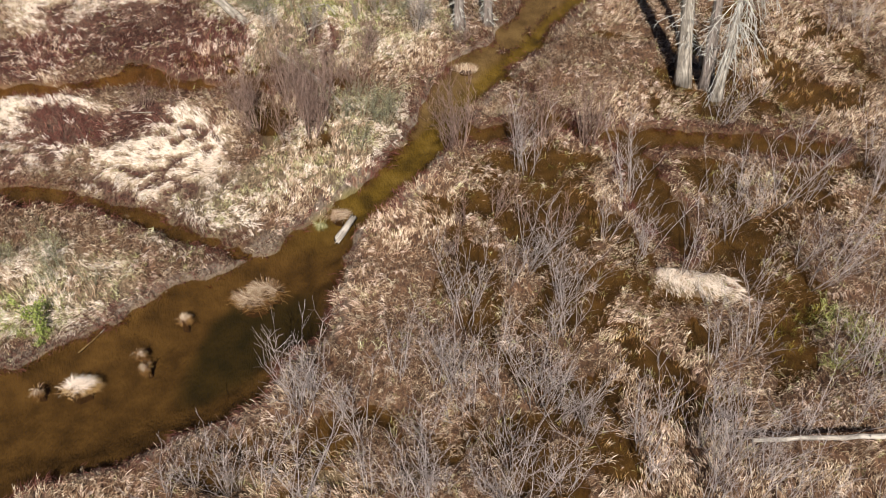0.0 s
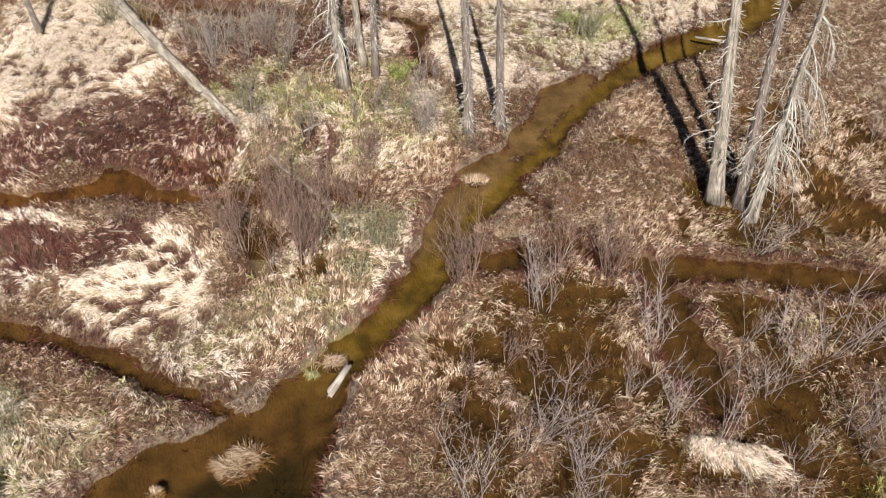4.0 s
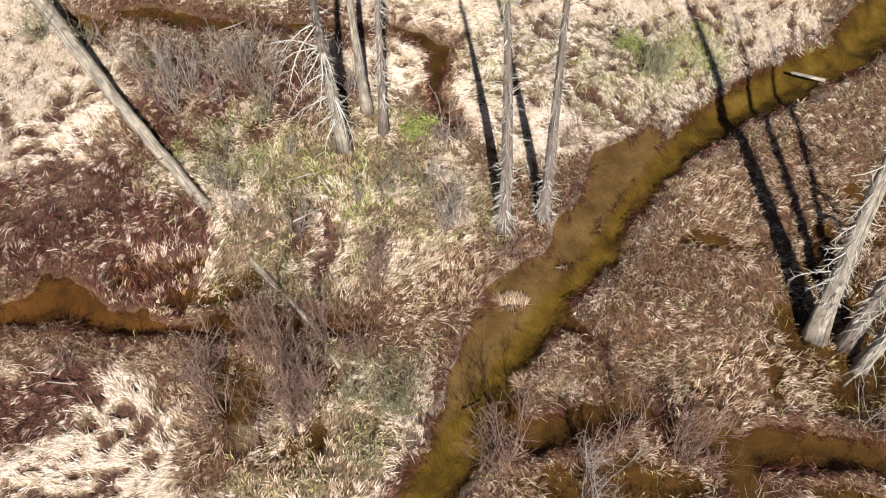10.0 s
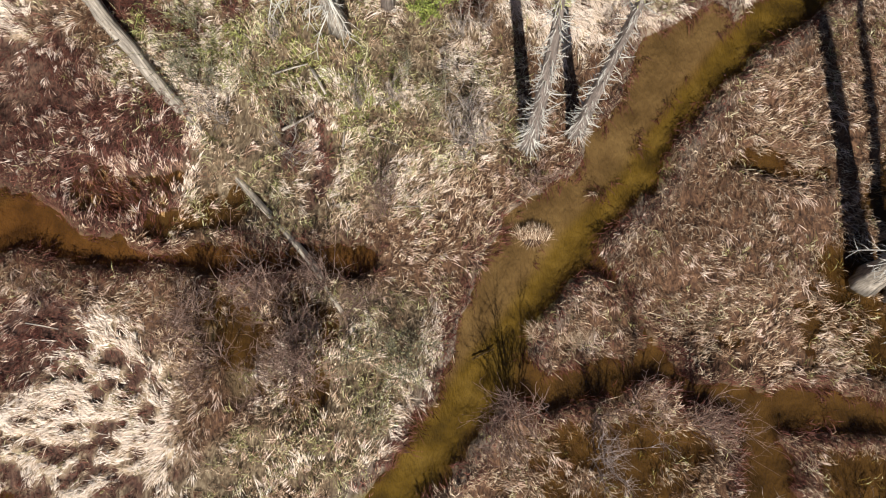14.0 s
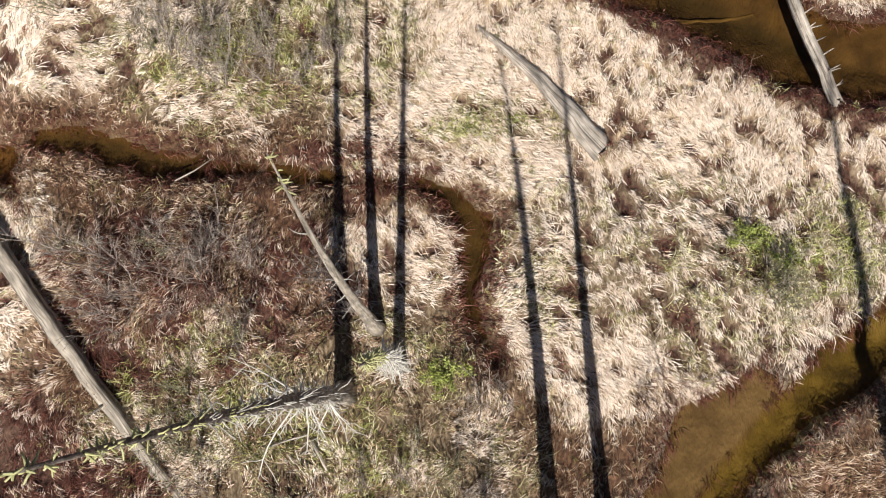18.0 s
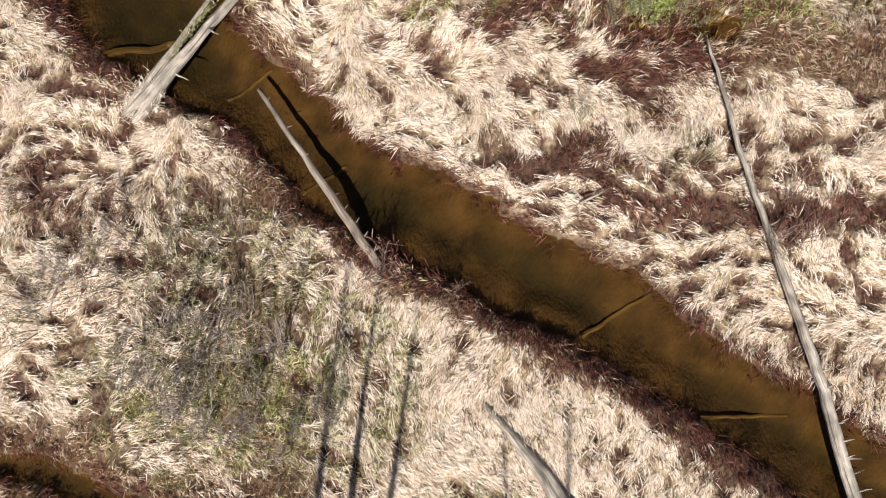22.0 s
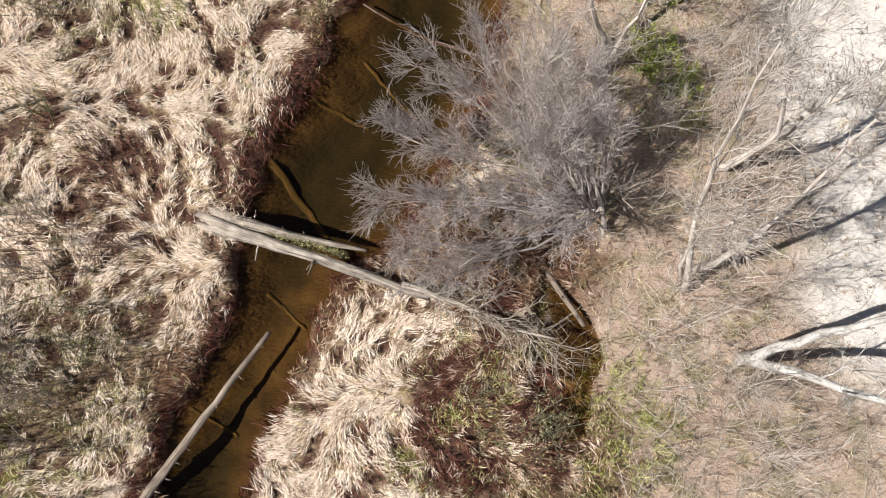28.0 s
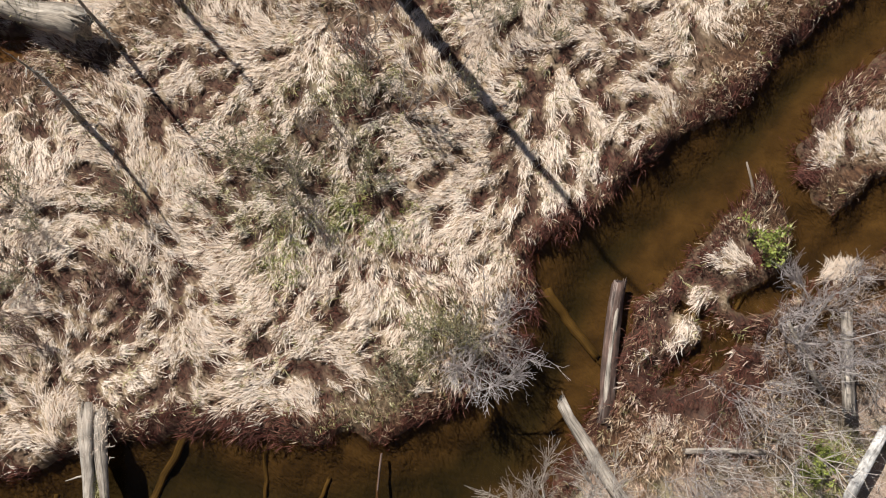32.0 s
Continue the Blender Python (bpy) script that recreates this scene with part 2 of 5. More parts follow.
def ground_z(x, y):
    d = water_distance(x, y)
    bank = -.28 - .40 * smooth(0, -1.3, d) + .28 * smooth(-.22, .16, d)
    wet = zone(x, y, WET, 12)
    rough = smooth(0.0, .45, d)
    hum = (fbm(x, y, 1.5, 2, 4) - .5) * .22 + mound(x, y) * (.07 + .05 * pale_zone(x, y))
    shoal = 1 - smooth(-.1, .25, shoal_distance(x, y))
    low = wet * (1 - pale_zone(x, y)) * smooth(.1, .6, d) * (-.37 + .16 * smooth(.3, .6, fbm(x, y, 1.0, 2, 61)))
    rise = 1.1 * smooth(34, 44, y + .25 * x) + .3 * (fbm(x, y, 14, 2, 9) - .5) * smooth(2, 8, d)
    z = bank + rough * hum + low + rise * smooth(.5, 4, d)
    return z + shoal * (np.minimum(z, WATER_Z - .045) - z)


# ---- materials ----
def material(name):
    m = bpy.data.materials.new(name)
    m.use_nodes = True
    return m, m.node_tree.nodes, m.node_tree.links, m.node_tree.nodes["Principled BSDF"]


def ramp(nodes, stops):
    r = nodes.new("ShaderNodeValToRGB")
    while len(r.color_ramp.elements) < len(stops):
        r.color_ramp.elements.new(0.5)
    for e, (p, c) in zip(r.color_ramp.elements, stops):
        e.position, e.color = p, (*c, 1)
    return r


def grass_material(name, stops, rough=0.7, contrast=.5, stray=.3):
    """Blades of one kind: each tuft has its own tone, each blade strays a little from it."""
    m, n, l, b = material(name)
    geo, noi, tc, tone = n.new("ShaderNodeNewGeometry"), n.new("ShaderNodeTexNoise"), n.new("ShaderNodeTexCoord"), n.new("ShaderNodeAttribute")
    noi.inputs["Scale"].default_value, noi.inputs["Detail"].default_value = 1.3, 3
    l.new(tc.outputs["Object"], noi.inputs["Vector"])
    tone.attribute_name = "tone"
    total = None
    for src, gain in ((geo.outputs["Random Per Island"], stray), (tone.outputs["Fac"], contrast), (noi.outputs["Fac"], .3)):
        step = n.new("ShaderNodeMath")
        step.operation, step.inputs[1].default_value, step.inputs[2].default_value = "MULTIPLY_ADD", gain, .48 / 3 - gain / 2
        l.new(src, step.inputs[0])
        if total is not None:
            add = n.new("ShaderNodeMath")
            l.new(total, add.inputs[0])
            l.new(step.outputs[0], add.inputs[1])
        total = step.outputs[0] if total is None else add.outputs[0]
    r = ramp(n, stops)
    l.new(total, r.inputs["Fac"])
    l.new(r.outputs["Color"], b.inputs["Base Color"])
    b.inputs["Roughness"].default_value = rough
    b.inputs["Specular IOR Level"].default_value = 0.3
    return m


def bark_material(name, stops, scale=6.0, rough=0.85, stretch=(1, 1, 0.12), bump=0.5, cracks=.5, wear=.8):
    m, n, l, b = material(name)
    tc, mp, noi, fine = n.new("ShaderNodeAttribute"), n.new("ShaderNodeMapping"), n.new("ShaderNodeTexNoise"), n.new("ShaderNodeTexNoise")
    mp.inputs["Scale"].default_value = stretch
    noi.inputs["Scale"].default_value, noi.inputs["Detail"].default_value = scale, 6
    fine.inputs["Scale"].default_value, fine.inputs["Detail"].default_value = scale * 5, 4
    tc.attribute_name = "grain"
    l.new(tc.outputs["Vector"], mp.inputs["Vector"])
    l.new(mp.outputs[0], noi.inputs["Vector"])
    l.new(mp.outputs[0], fine.inputs["Vector"])
    mx = n.new("ShaderNodeMath")
    mx.operation, mx.inputs[1].default_value = "MULTIPLY_ADD", 0.5
    l.new(noi.outputs["Fac"], mx.inputs[0])
    hf = n.new("ShaderNodeMath")
    hf.operation, hf.inputs[1].default_value = "MULTIPLY", 0.5
    l.new(fine.outputs["Fac"], hf.inputs[0])
    l.new(hf.outputs[0], mx.inputs[2])
    r = ramp(n, stops)
    l.new(mx.outputs[0], r.inputs["Fac"])
    # long drying cracks and broad weathered patches
    mp2, crack, cr, patch, pr = n.new("ShaderNodeMapping"), n.new("ShaderNodeTexNoise"), n.new("ShaderNodeMapRange"), n.new("ShaderNodeTexNoise"), n.new("ShaderNodeMapRange")
    mp2.inputs["Scale"].default_value = (1, 1, stretch[2] * .35)
    l.new(tc.outputs["Vector"], mp2.inputs["Vector"])
    crack.inputs["Scale"].default_value, crack.inputs["Detail"].default_value = scale * 2.6, 3
    l.new(mp2.outputs[0], crack.inputs["Vector"])
    for node, src, lo, hi, a0, a1 in ((cr, crack, .36, .45, cracks, 1.0), (pr, patch, .38, .6, wear, 1.1)):
        l.new(src.outputs["Fac"], node.inputs["Value"])
        for key, val in (("From Min", lo), ("From Max", hi), ("To Min", a0), ("To Max", a1)):
            node.inputs[key].default_value = val
    patch.inputs["Scale"].default_value, patch.inputs["Detail"].default_value = 2.6, 6
    l.new(tc.outputs["Vector"], patch.inputs["Vector"])
    both = n.new("ShaderNodeMath")
    both.operation = "MULTIPLY"
    l.new(cr.outputs[0], both.inputs[0])
    l.new(pr.outputs[0], both.inputs[1])
    tint = n.new("ShaderNodeVectorMath")
    tint.operation = "SCALE"
    l.new(r.outputs["Color"], tint.inputs[0])
    l.new(both.outputs[0], tint.inputs["Scale"])
    l.new(tint.outputs[0], b.inputs["Base Color"])
    bp = n.new("ShaderNodeBump")
    bp.inputs["Strength"].default_value, bp.inputs["Distance"].default_value = bump, 0.03
    l.new(mx.outputs[0], bp.inputs["Height"])
    l.new(bp.outputs[0], b.inputs["Normal"])
    b.inputs["Roughness"].default_value = rough
    return m


def part(name, data, mat, parent=None, label="", kind=""):
    """Links a bmesh or a mesh as one mesh object under a thing."""
    if isinstance(data, bmesh.types.BMesh):
        me = bpy.data.meshes.new(name)
        data.to_mesh(me)
        data.free()
    else:
        me = data
    if mat and not me.materials:
        me.materials.append(mat)
    ob = new(name, me)
    if parent:
        ob.parent = parent
    return tagged(ob, label=label, kind=kind)


def mesh_of(name, verts, faces_flat, counts, shade_smooth=False):
    """A mesh from arrays: corners, face corners in a row, corners of each face."""
    me = bpy.data.meshes.new(name)
    me.vertices.add(len(verts))
    me.vertices.foreach_set("co", np.ascontiguousarray(verts, np.float32).ravel())
    me.loops.add(len(faces_flat))
    me.loops.foreach_set("vertex_index", np.ascontiguousarray(faces_flat, np.int32))
    me.polygons.add(len(counts))
    me.polygons.foreach_set("loop_start", np.r_[0, np.cumsum(counts)[:-1]].astype(np.int32))
    if shade_smooth:
        me.polygons.foreach_set("use_smooth", np.ones(len(counts), bool))
    me.update(calc_edges=True)
    return me


class Table:
    """Values of a function of x, y on a fine lattice, for quick look-up."""
    X0, Y0 = -46.0, -20.0

    def __init__(self, fn, step=.1):
        self.STEP = step
        xs, ys = np.arange(self.X0, 46, self.STEP), np.arange(self.Y0, 46, self.STEP)
        gx_, gy_ = np.meshgrid(xs, ys, indexing="ij")
        self.v = fn(gx_.ravel(), gy_.ravel()).reshape(gx_.shape).astype(np.float32)

    def __call__(self, x, y):
        u = np.clip((np.asarray(x) - self.X0) / self.STEP, 0, self.v.shape[0] - 1.01)
        v = np.clip((np.asarray(y) - self.Y0) / self.STEP, 0, self.v.shape[1] - 1.01)
        i, j = u.astype(int), v.astype(int)
        a_, b_ = u - i, v - j
        t = self.v
        return (t[i, j] * (1 - a_) + t[i + 1, j] * a_) * (1 - b_) + (t[i, j + 1] * (1 - a_) + t[i + 1, j + 1] * a_) * b_


T_WATER, T_Z, T_MOUND = Table(lambda x, y: np.minimum(water_distance(x, y), shoal_distance(x, y))), Table(ground_z), Table(mound, .06)
T_GREEN, T_REED = (Table(lambda x, y, s=s, k=k: zone(x, y, s, k)) for s, k in ((GREEN, 4), (RUST, 5)))
T_PALE = Table(pale_zone)
T_RUST = Table(lambda x, y: np.maximum(zone(x, y, RUST, 5) * (.1 + .9 * smooth(.43, .51, fbm(x, y, .7, 3, 99))), zone(x, y, BAND, 5)))
T_FRINGE = Table(fringe)
T_FLOOR, T_SAND = (Table(lambda x, y, s=s, k=k: zone(x, y, s, k)) for s, k in ((FLOOR, 6), (SAND, 7)))


def gz(x, y):
    return float(T_Z(x, y))

# ---- ground ----
M_GROUND, n, l, b = material("marsh_ground")
tc = n.new("ShaderNodeTexCoord")


def tex(nodes, links, coord, scale, detail=5, stretch=None, rot=0.0):
    t = nodes.new("ShaderNodeTexNoise")
    t.inputs["Scale"].default_value, t.inputs["Detail"].default_value = scale, detail
    src = coord
    if stretch:
        mp = nodes.new("ShaderNodeMapping")
        mp.inputs["Scale"].default_value = stretch
        mp.inputs["Rotation"].default_value = (0, 0, rot)
        links.new(coord, mp.inputs["Vector"])
        src = mp.outputs[0]
    links.new(src, t.inputs["Vector"])
    return t.outputs["Fac"]


def mixed(nodes, links, fac, a, b_):
    m = nodes.new("ShaderNodeMix")
    m.data_type = "RGBA"
    links.new(fac, m.inputs[0])
    for sock, v in ((m.inputs[6], a), (m.inputs[7], b_)):
        if isinstance(v, tuple):
            sock.default_value = (*v, 1)
        else:
            links.new(v, sock)
    return m.outputs[2]


def two_tone(nodes, links, coord_, scale, dark, light):
    r = ramp(nodes, [(.35, dark), (.68, light)])
    links.new(tex(nodes, links, coord_, scale, 6), r.inputs["Fac"])
    return r.outputs["Color"]


def attr(nodes, name):
    a = nodes.new("ShaderNodeAttribute")
    a.attribute_name = name
    return a.outputs["Fac"]


coord = tc.outputs["Object"]
f1, f2, f3 = tex(n, l, coord, 1.6, 8), tex(n, l, coord, 15.0, 9, (1, .45, 1), .4), tex(n, l, coord, 38.0, 4)


def two(stops, fac):
    r = ramp(n, stops)
    l.new(fac, r.inputs["Fac"])
    return r.outputs["Color"]


peat = two([(.3, (.035, .016, .008)), (.5, (.095, .044, .02)), (.72, (.19, .10, .05))], f2)
pale = two([(.28, (.17, .11, .06)), (.5, (.42, .31, .19)), (.72, (.60, .48, .33))], f2)
green = two([(.3, (.05, .033, .018)), (.5, (.15, .105, .058)), (.72, (.30, .24, .15))], f2)
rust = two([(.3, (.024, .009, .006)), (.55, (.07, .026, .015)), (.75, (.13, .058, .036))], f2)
litter_dry = two([(.25, (.24, .16, .115)), (.5, (.42, .31, .235)), (.75, (.56, .45, .36))], f3)
litter_moss = two([(.25, (.13, .10, .055)), (.5, (.27, .225, .13)), (.75, (.42, .37, .25))], f3)
litter = mixed(n, l, two([(.46, (0, 0, 0)), (.64, (1, 1, 1))], f1), litter_dry, litter_moss)
sand = two([(.3, (.55, .50, .45)), (.7, (.72, .68, .63))], f3)
mud = two([(.3, (.055, .034, .015)), (.5, (.108, .068, .03)), (.72, (.165, .108, .05))], f1)
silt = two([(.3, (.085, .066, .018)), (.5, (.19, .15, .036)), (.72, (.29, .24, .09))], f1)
ochre = two([(.3, (.11, .05, .02)), (.5, (.22, .105, .042)), (.72, (.30, .155, .065))], f1)
# dark bed colour that stands in for light lost in deep water
water_dark = two([(.3, (.016, .016, .006)), (.7, (.046, .036, .013))], f1)
shelf = two([(.3, (.15, .115, .08)), (.5, (.25, .20, .148)), (.72, (.34, .285, .215))], f1)
shore = two([(.3, (.06, .038, .024)), (.5, (.15, .11, .08)), (.72, (.24, .19, .145))], f2)
col = mixed(n, l, attr(n, "pale"), peat, pale)
for nm, c in (("green", green), ("rust", rust), ("floor", litter), ("sand", sand), ("shore", shore), ("bed", mud), ("silt", silt), ("water_dark", water_dark), ("ochre", ochre), ("shoal", shelf)):
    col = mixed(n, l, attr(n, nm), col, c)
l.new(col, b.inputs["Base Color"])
b.inputs["Roughness"].default_value = 0.9
bump = n.new("ShaderNodeBump")
bump.inputs["Strength"].default_value, bump.inputs["Distance"].default_value = 1.0, 0.06
l.new(f2, bump.inputs["Height"])
l.new(bump.outputs[0], b.inputs["Normal"])


def axis_steps(lo, hi, step, far):
    out, d = [], step
    a, c = lo, hi
    left, right = [], []
    while d < far:
        d *= 1.35
        a, c = a - d, c + d
        left.append(a)
        right.append(c)
    return np.r_[left[::-1], np.arange(lo, hi + step / 2, step), right]


gx, gy = axis_steps(-29, 20, 0.145, 300), axis_steps(-12, 41, 0.145, 300)
X, Y = np.meshgrid(gx, gy)
X, Y = X.ravel(), Y.ravel()
Z = ground_z(X, Y)
nx, ny = len(gx), len(gy)
q = (np.arange(ny - 1)[:, None] * nx + np.arange(nx - 1)).ravel()
me = mesh_of("ground", np.c_[X, Y, Z], np.c_[q, q + 1, q + nx + 1, q + nx].ravel(), np.full(len(q), 4), True)
D = water_distance(X, Y)
far = smooth(24, 60, np.maximum(np.abs(X), np.abs(Y - 14)))
masks = {"pale": np.maximum(pale_zone(X, Y), 0.35 * far), "green": zone(X, Y, GREEN, 4) * .85, "rust": T_RUST(X, Y) * .9, "floor": zone(X, Y, FLOOR, 6),
         "sand": zone(X, Y, SAND, 7), "bed": 1 - smooth(-.12, .1, D), "shore": (1 - smooth(.15, .5, run_distance(X, Y, CREEK))) * .9,
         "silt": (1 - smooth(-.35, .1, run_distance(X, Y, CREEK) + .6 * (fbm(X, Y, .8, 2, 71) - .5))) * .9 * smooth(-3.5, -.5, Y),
         "water_dark": .95 * (1 - smooth(-1.3, -.35, run_distance(X, Y, RIVER) + 1.2 * (fbm(X, Y, 1.6, 2, 73) - .5))) + .95 * zone(X, Y, [(-4.2, -6.3, 2.1, 1.3, 50)], 75)}
masks["bed"] = np.maximum(masks["bed"], 1 - smooth(WATER_Z - .06, WATER_Z + .03, Z))
masks["ochre"] = .45 * (1 - smooth(-.3, .15, np.minimum(run_distance(X, Y, POOL), run_distance(X, Y, HOLLOW))))
masks["shoal"] = .85 * (1 - smooth(-.15, .3, shoal_distance(X, Y))) * smooth(-.12, .22, run_distance(X, Y, CREEK) + .3)
# the rill's bed takes half of that dark colour
masks["water_dark"] = np.clip(masks["water_dark"] + .5 * (1 - smooth(-.2, .1, run_distance(X, Y, RILL))), 0, 1)
masks["rust"] = np.maximum(masks["rust"], .9 * T_FRINGE(X, Y))
# troughs: rust sedge ground, with the shade of the gaps coloured in
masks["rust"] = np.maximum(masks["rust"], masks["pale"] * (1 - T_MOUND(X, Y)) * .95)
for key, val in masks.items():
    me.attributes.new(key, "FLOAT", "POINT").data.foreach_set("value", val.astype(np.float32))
ground = part("ground", me, M_GROUND)
tagged(ground, "boggy marsh ground with peat, matted sedge and muddy creek beds", "ground", kind="structure")

# ---- water: still, tea brown, clear enough to show the bed ----
M_WATER, n, l, b = material("bog_water")
n.remove(b)
out = n["Material Output"]
glossy, clear, mixs, fres = n.new("ShaderNodeBsdfGlossy"), n.new("ShaderNodeBsdfTransparent"), n.new("ShaderNodeMixShader"), n.new("ShaderNodeFresnel")
glossy.inputs["Roughness"].default_value = 0.04
clear.inputs["Color"].default_value = (0.70, 0.60, 0.42, 1)
fres.inputs["IOR"].default_value = 1.33
wt = n.new("ShaderNodeTexCoord")
wb = n.new("ShaderNodeBump")
wb.inputs["Strength"].default_value, wb.inputs["Distance"].default_value = 0.08, 0.02
l.new(tex(n, l, wt.outputs["Object"], 5.0, 3), wb.inputs["Height"])
l.new(wb.outputs[0], glossy.inputs["Normal"])
l.new(fres.outputs[0], mixs.inputs[0])
l.new(clear.outputs[0], mixs.inputs[1])
l.new(glossy.outputs[0], mixs.inputs[2])
l.new(mixs.outputs[0], out.inputs["Surface"])
wx, wy = np.arange(-45, 45.1, 1.0), np.arange(-20, 45.1, 1.0)
WX, WY = np.meshgrid(wx, wy)
WX, WY = WX.ravel(), WY.ravel()
q = (np.arange(len(wy) - 1)[:, None] * len(wx) + np.arange(len(wx) - 1)).ravel()
keep = np.array([water_distance(WX[[i, i + 1, i + len(wx), i + len(wx) + 1]], WY[[i, i + 1, i + len(wx), i + len(wx) + 1]]).min() < 1.2 or zone(WX[[i]], WY[[i]], WET, 12)[0] > 0 for i in q])
q = q[keep]
me = mesh_of("water", np.c_[WX, WY, np.full(len(WX), WATER_Z)], np.c_[q, q + 1, q + len(wx) + 1, q + len(wx)].ravel(), np.full(len(q), 4))
water = part("water", me, M_WATER)
tagged(water, "still tea-brown creek water, clear over a muddy bed", "water", kind="structure")

# ---- grass: tufts of matted blades, combed by a slow field ----
def blades(name, gap, density, mat, length, width, lift, label, clump=8, spread=.3, gather=.04, short=.45, seed=1, combed=True, swirl=1.2, arch=.75, twist=.65):
    """Tufts set a gap apart; density(x, y) 0..1 says where they grow. Each is a lock of arched, twisted blades."""
    r = np.random.default_rng(seed)
    cx, cy = (c.ravel() for c in np.meshgrid(np.arange(-30, 21, gap), np.arange(-12.5, 40.5, gap)))
    cx, cy = cx + r.uniform(-.55, .55, len(cx)) * gap, cy + r.uniform(-.55, .55, len(cx)) * gap
    keep = in_view(cx, cy) > r.random(len(cx))
    cx, cy = cx[keep], cy[keep]
    keep = density(cx, cy) > r.random(len(cx))
    cx, cy = cx[keep], cy[keep]
    m = len(cx)
    k = m * clump
    head = comb(cx, cy) + r.normal(0, .34, m) if combed else (fbm(cx, cy, swirl, 2, seed + 11) - .5) * 14 + r.normal(0, .6, m)
    tone, size, rise_ = np.repeat(r.random(m), clump), r.uniform(.65, 1.35, m), r.uniform(.7, 1.3, m)
    a = np.repeat(head, clump) + r.normal(0, spread, k)
    off = r.normal(0, gather, k)
    x = np.repeat(cx, clump) - np.sin(a) * off + r.normal(0, gather * .6, k)
    y = np.repeat(cy, clump) + np.cos(a) * off + r.normal(0, gather * .6, k)
    L = np.repeat(size, clump) * r.uniform(*length, k)
    W, U, tw = r.uniform(*width, k), r.uniform(*lift, k) * np.repeat(rise_, clump), r.normal(0, twist, k)
    dx, dy = np.cos(a), np.sin(a)
    L *= short + (1 - short) * T_MOUND(x + dx * L, y + dy * L)
    z = T_Z(x, y) - .02
    sx, sy, sz = -dy * W * .6 * np.cos(tw), dx * W * .6 * np.cos(tw), W * .6 * np.sin(tw)
    rise, reach = L * np.sin(U), L * np.cos(U)
    bend = r.normal(0, .12, k) * L - .35 * off
    mx, my = x + dx * reach * .5 - dy * bend, y + dy * reach * .5 + dx * bend
    tx, ty = x + dx * reach - dy * bend * 2.2, y + dy * reach + dx * bend * 2.2
    V = np.empty((k, 4, 3))
    V[:, 0] = np.c_[x, y, z]
    mz = np.maximum(z + rise * .85, T_Z(mx, my) + .03)
    V[:, 1] = np.c_[mx + sx, my + sy, mz + sz]
    V[:, 3] = np.c_[mx - sx, my - sy, mz - sz]
    V[:, 2] = np.c_[tx, ty, np.maximum(z + rise * arch, np.maximum(T_Z(tx, ty), WATER_Z) + .015)]
    flat = (np.arange(k)[:, None] * 4 + np.array([0, 1, 3, 3, 1, 2])).ravel()
    me_ = mesh_of(name, V.reshape(-1, 3), flat, np.tile([3, 3], k))
    me_.attributes.new("tone", "FLOAT", "POINT").data.foreach_set("value", np.repeat(tone, 4).astype(np.float32))
    return tagged(part(name, me_, mat), label, "grass", kind="stuff")


M_PALE = grass_material("straw_sedge", [(.12, (.32, .22, .145)), (.28, (.58, .44, .315)), (.44, (.84, .695, .555)), (.8, (.95, .855, .745))], contrast=.28, stray=.22)
M_BROWN = grass_material("brown_sedge", [(.14, (.085, .043, .022)), (.36, (.245, .145, .08)), (.56, (.45, .31, .195)), (.82, (.79, .645, .46))], contrast=.6)
M_GREEN = grass_material("olive_grass", [(.12, (.06, .056, .016)), (.32, (.20, .185, .06)), (.55, (.45, .41, .18)), (.85, (.76, .70, .46))], contrast=.6)
M_RUST = grass_material("rust_grass", [(.15, (.034, .009, .006)), (.38, (.088, .026, .017)), (.66, (.17, .058, .038)), (.9, (.33, .165, .112))])


M_FADED = grass_material("faded_sedge", [(.14, (.15, .075, .045)), (.34, (.38, .23, .15)), (.52, (.66, .475, .36)), (.8, (.88, .73, .60))], contrast=.55)
M_FRESH = grass_material("fresh_sedge", [(.14, (.06, .07, .014)), (.36, (.19, .205, .045)), (.6, (.42, .42, .13)), (.88, (.70, .67, .33))], contrast=.55)
M_LITTER = grass_material("dead_floor_grass", [(.15, (.22, .16, .115)), (.45, (.44, .35, .27)), (.8, (.64, .55, .45))])


def in_view(x, y):
    """The stretch of marsh along the flight."""
    x, y = np.asarray(x, float), np.asarray(y, float)
    ys = [-12, 0, 8, 16, 20, 24, 28, 32, 36, 39]
    lo, hi = np.interp(y, ys, [-10.5, -14.5, -17, -19, -25, -29, -27, -24, -19, -14]), np.interp(y, ys, [13, 17, 19.5, 20, 20.5, 20.5, 9, 8, 5, 1])
    ragged = 3 * (fbm(x, y, 3, 3, 55) - .5)
    return smooth(-.8, .8, x - lo + ragged) * smooth(-.8, .8, hi - x + ragged) * smooth(-13, -11.8, y)


def dry(x, y, lo=-.02, hi=.3):
    return smooth(lo, hi, T_WATER(x, y))


def in_pale(x, y):
    mixed_in = np.maximum(T_PALE(x, y) * (1 - .66 * T_GREEN(x, y)), .6 * T_GREEN(x, y) * smooth(.46, .56, fbm(x, y, 1.1, 3, 91)))
    mixed_in = np.maximum(mixed_in * (1 - .96 * T_RUST(x, y)), .03 * T_REED(x, y))
    return mixed_in * dry(x, y, .05, .24) * (1 - .97 * T_FRINGE(x, y)) * (1 - T_FLOOR(x, y)) * (.02 + .98 * T_MOUND(x, y))


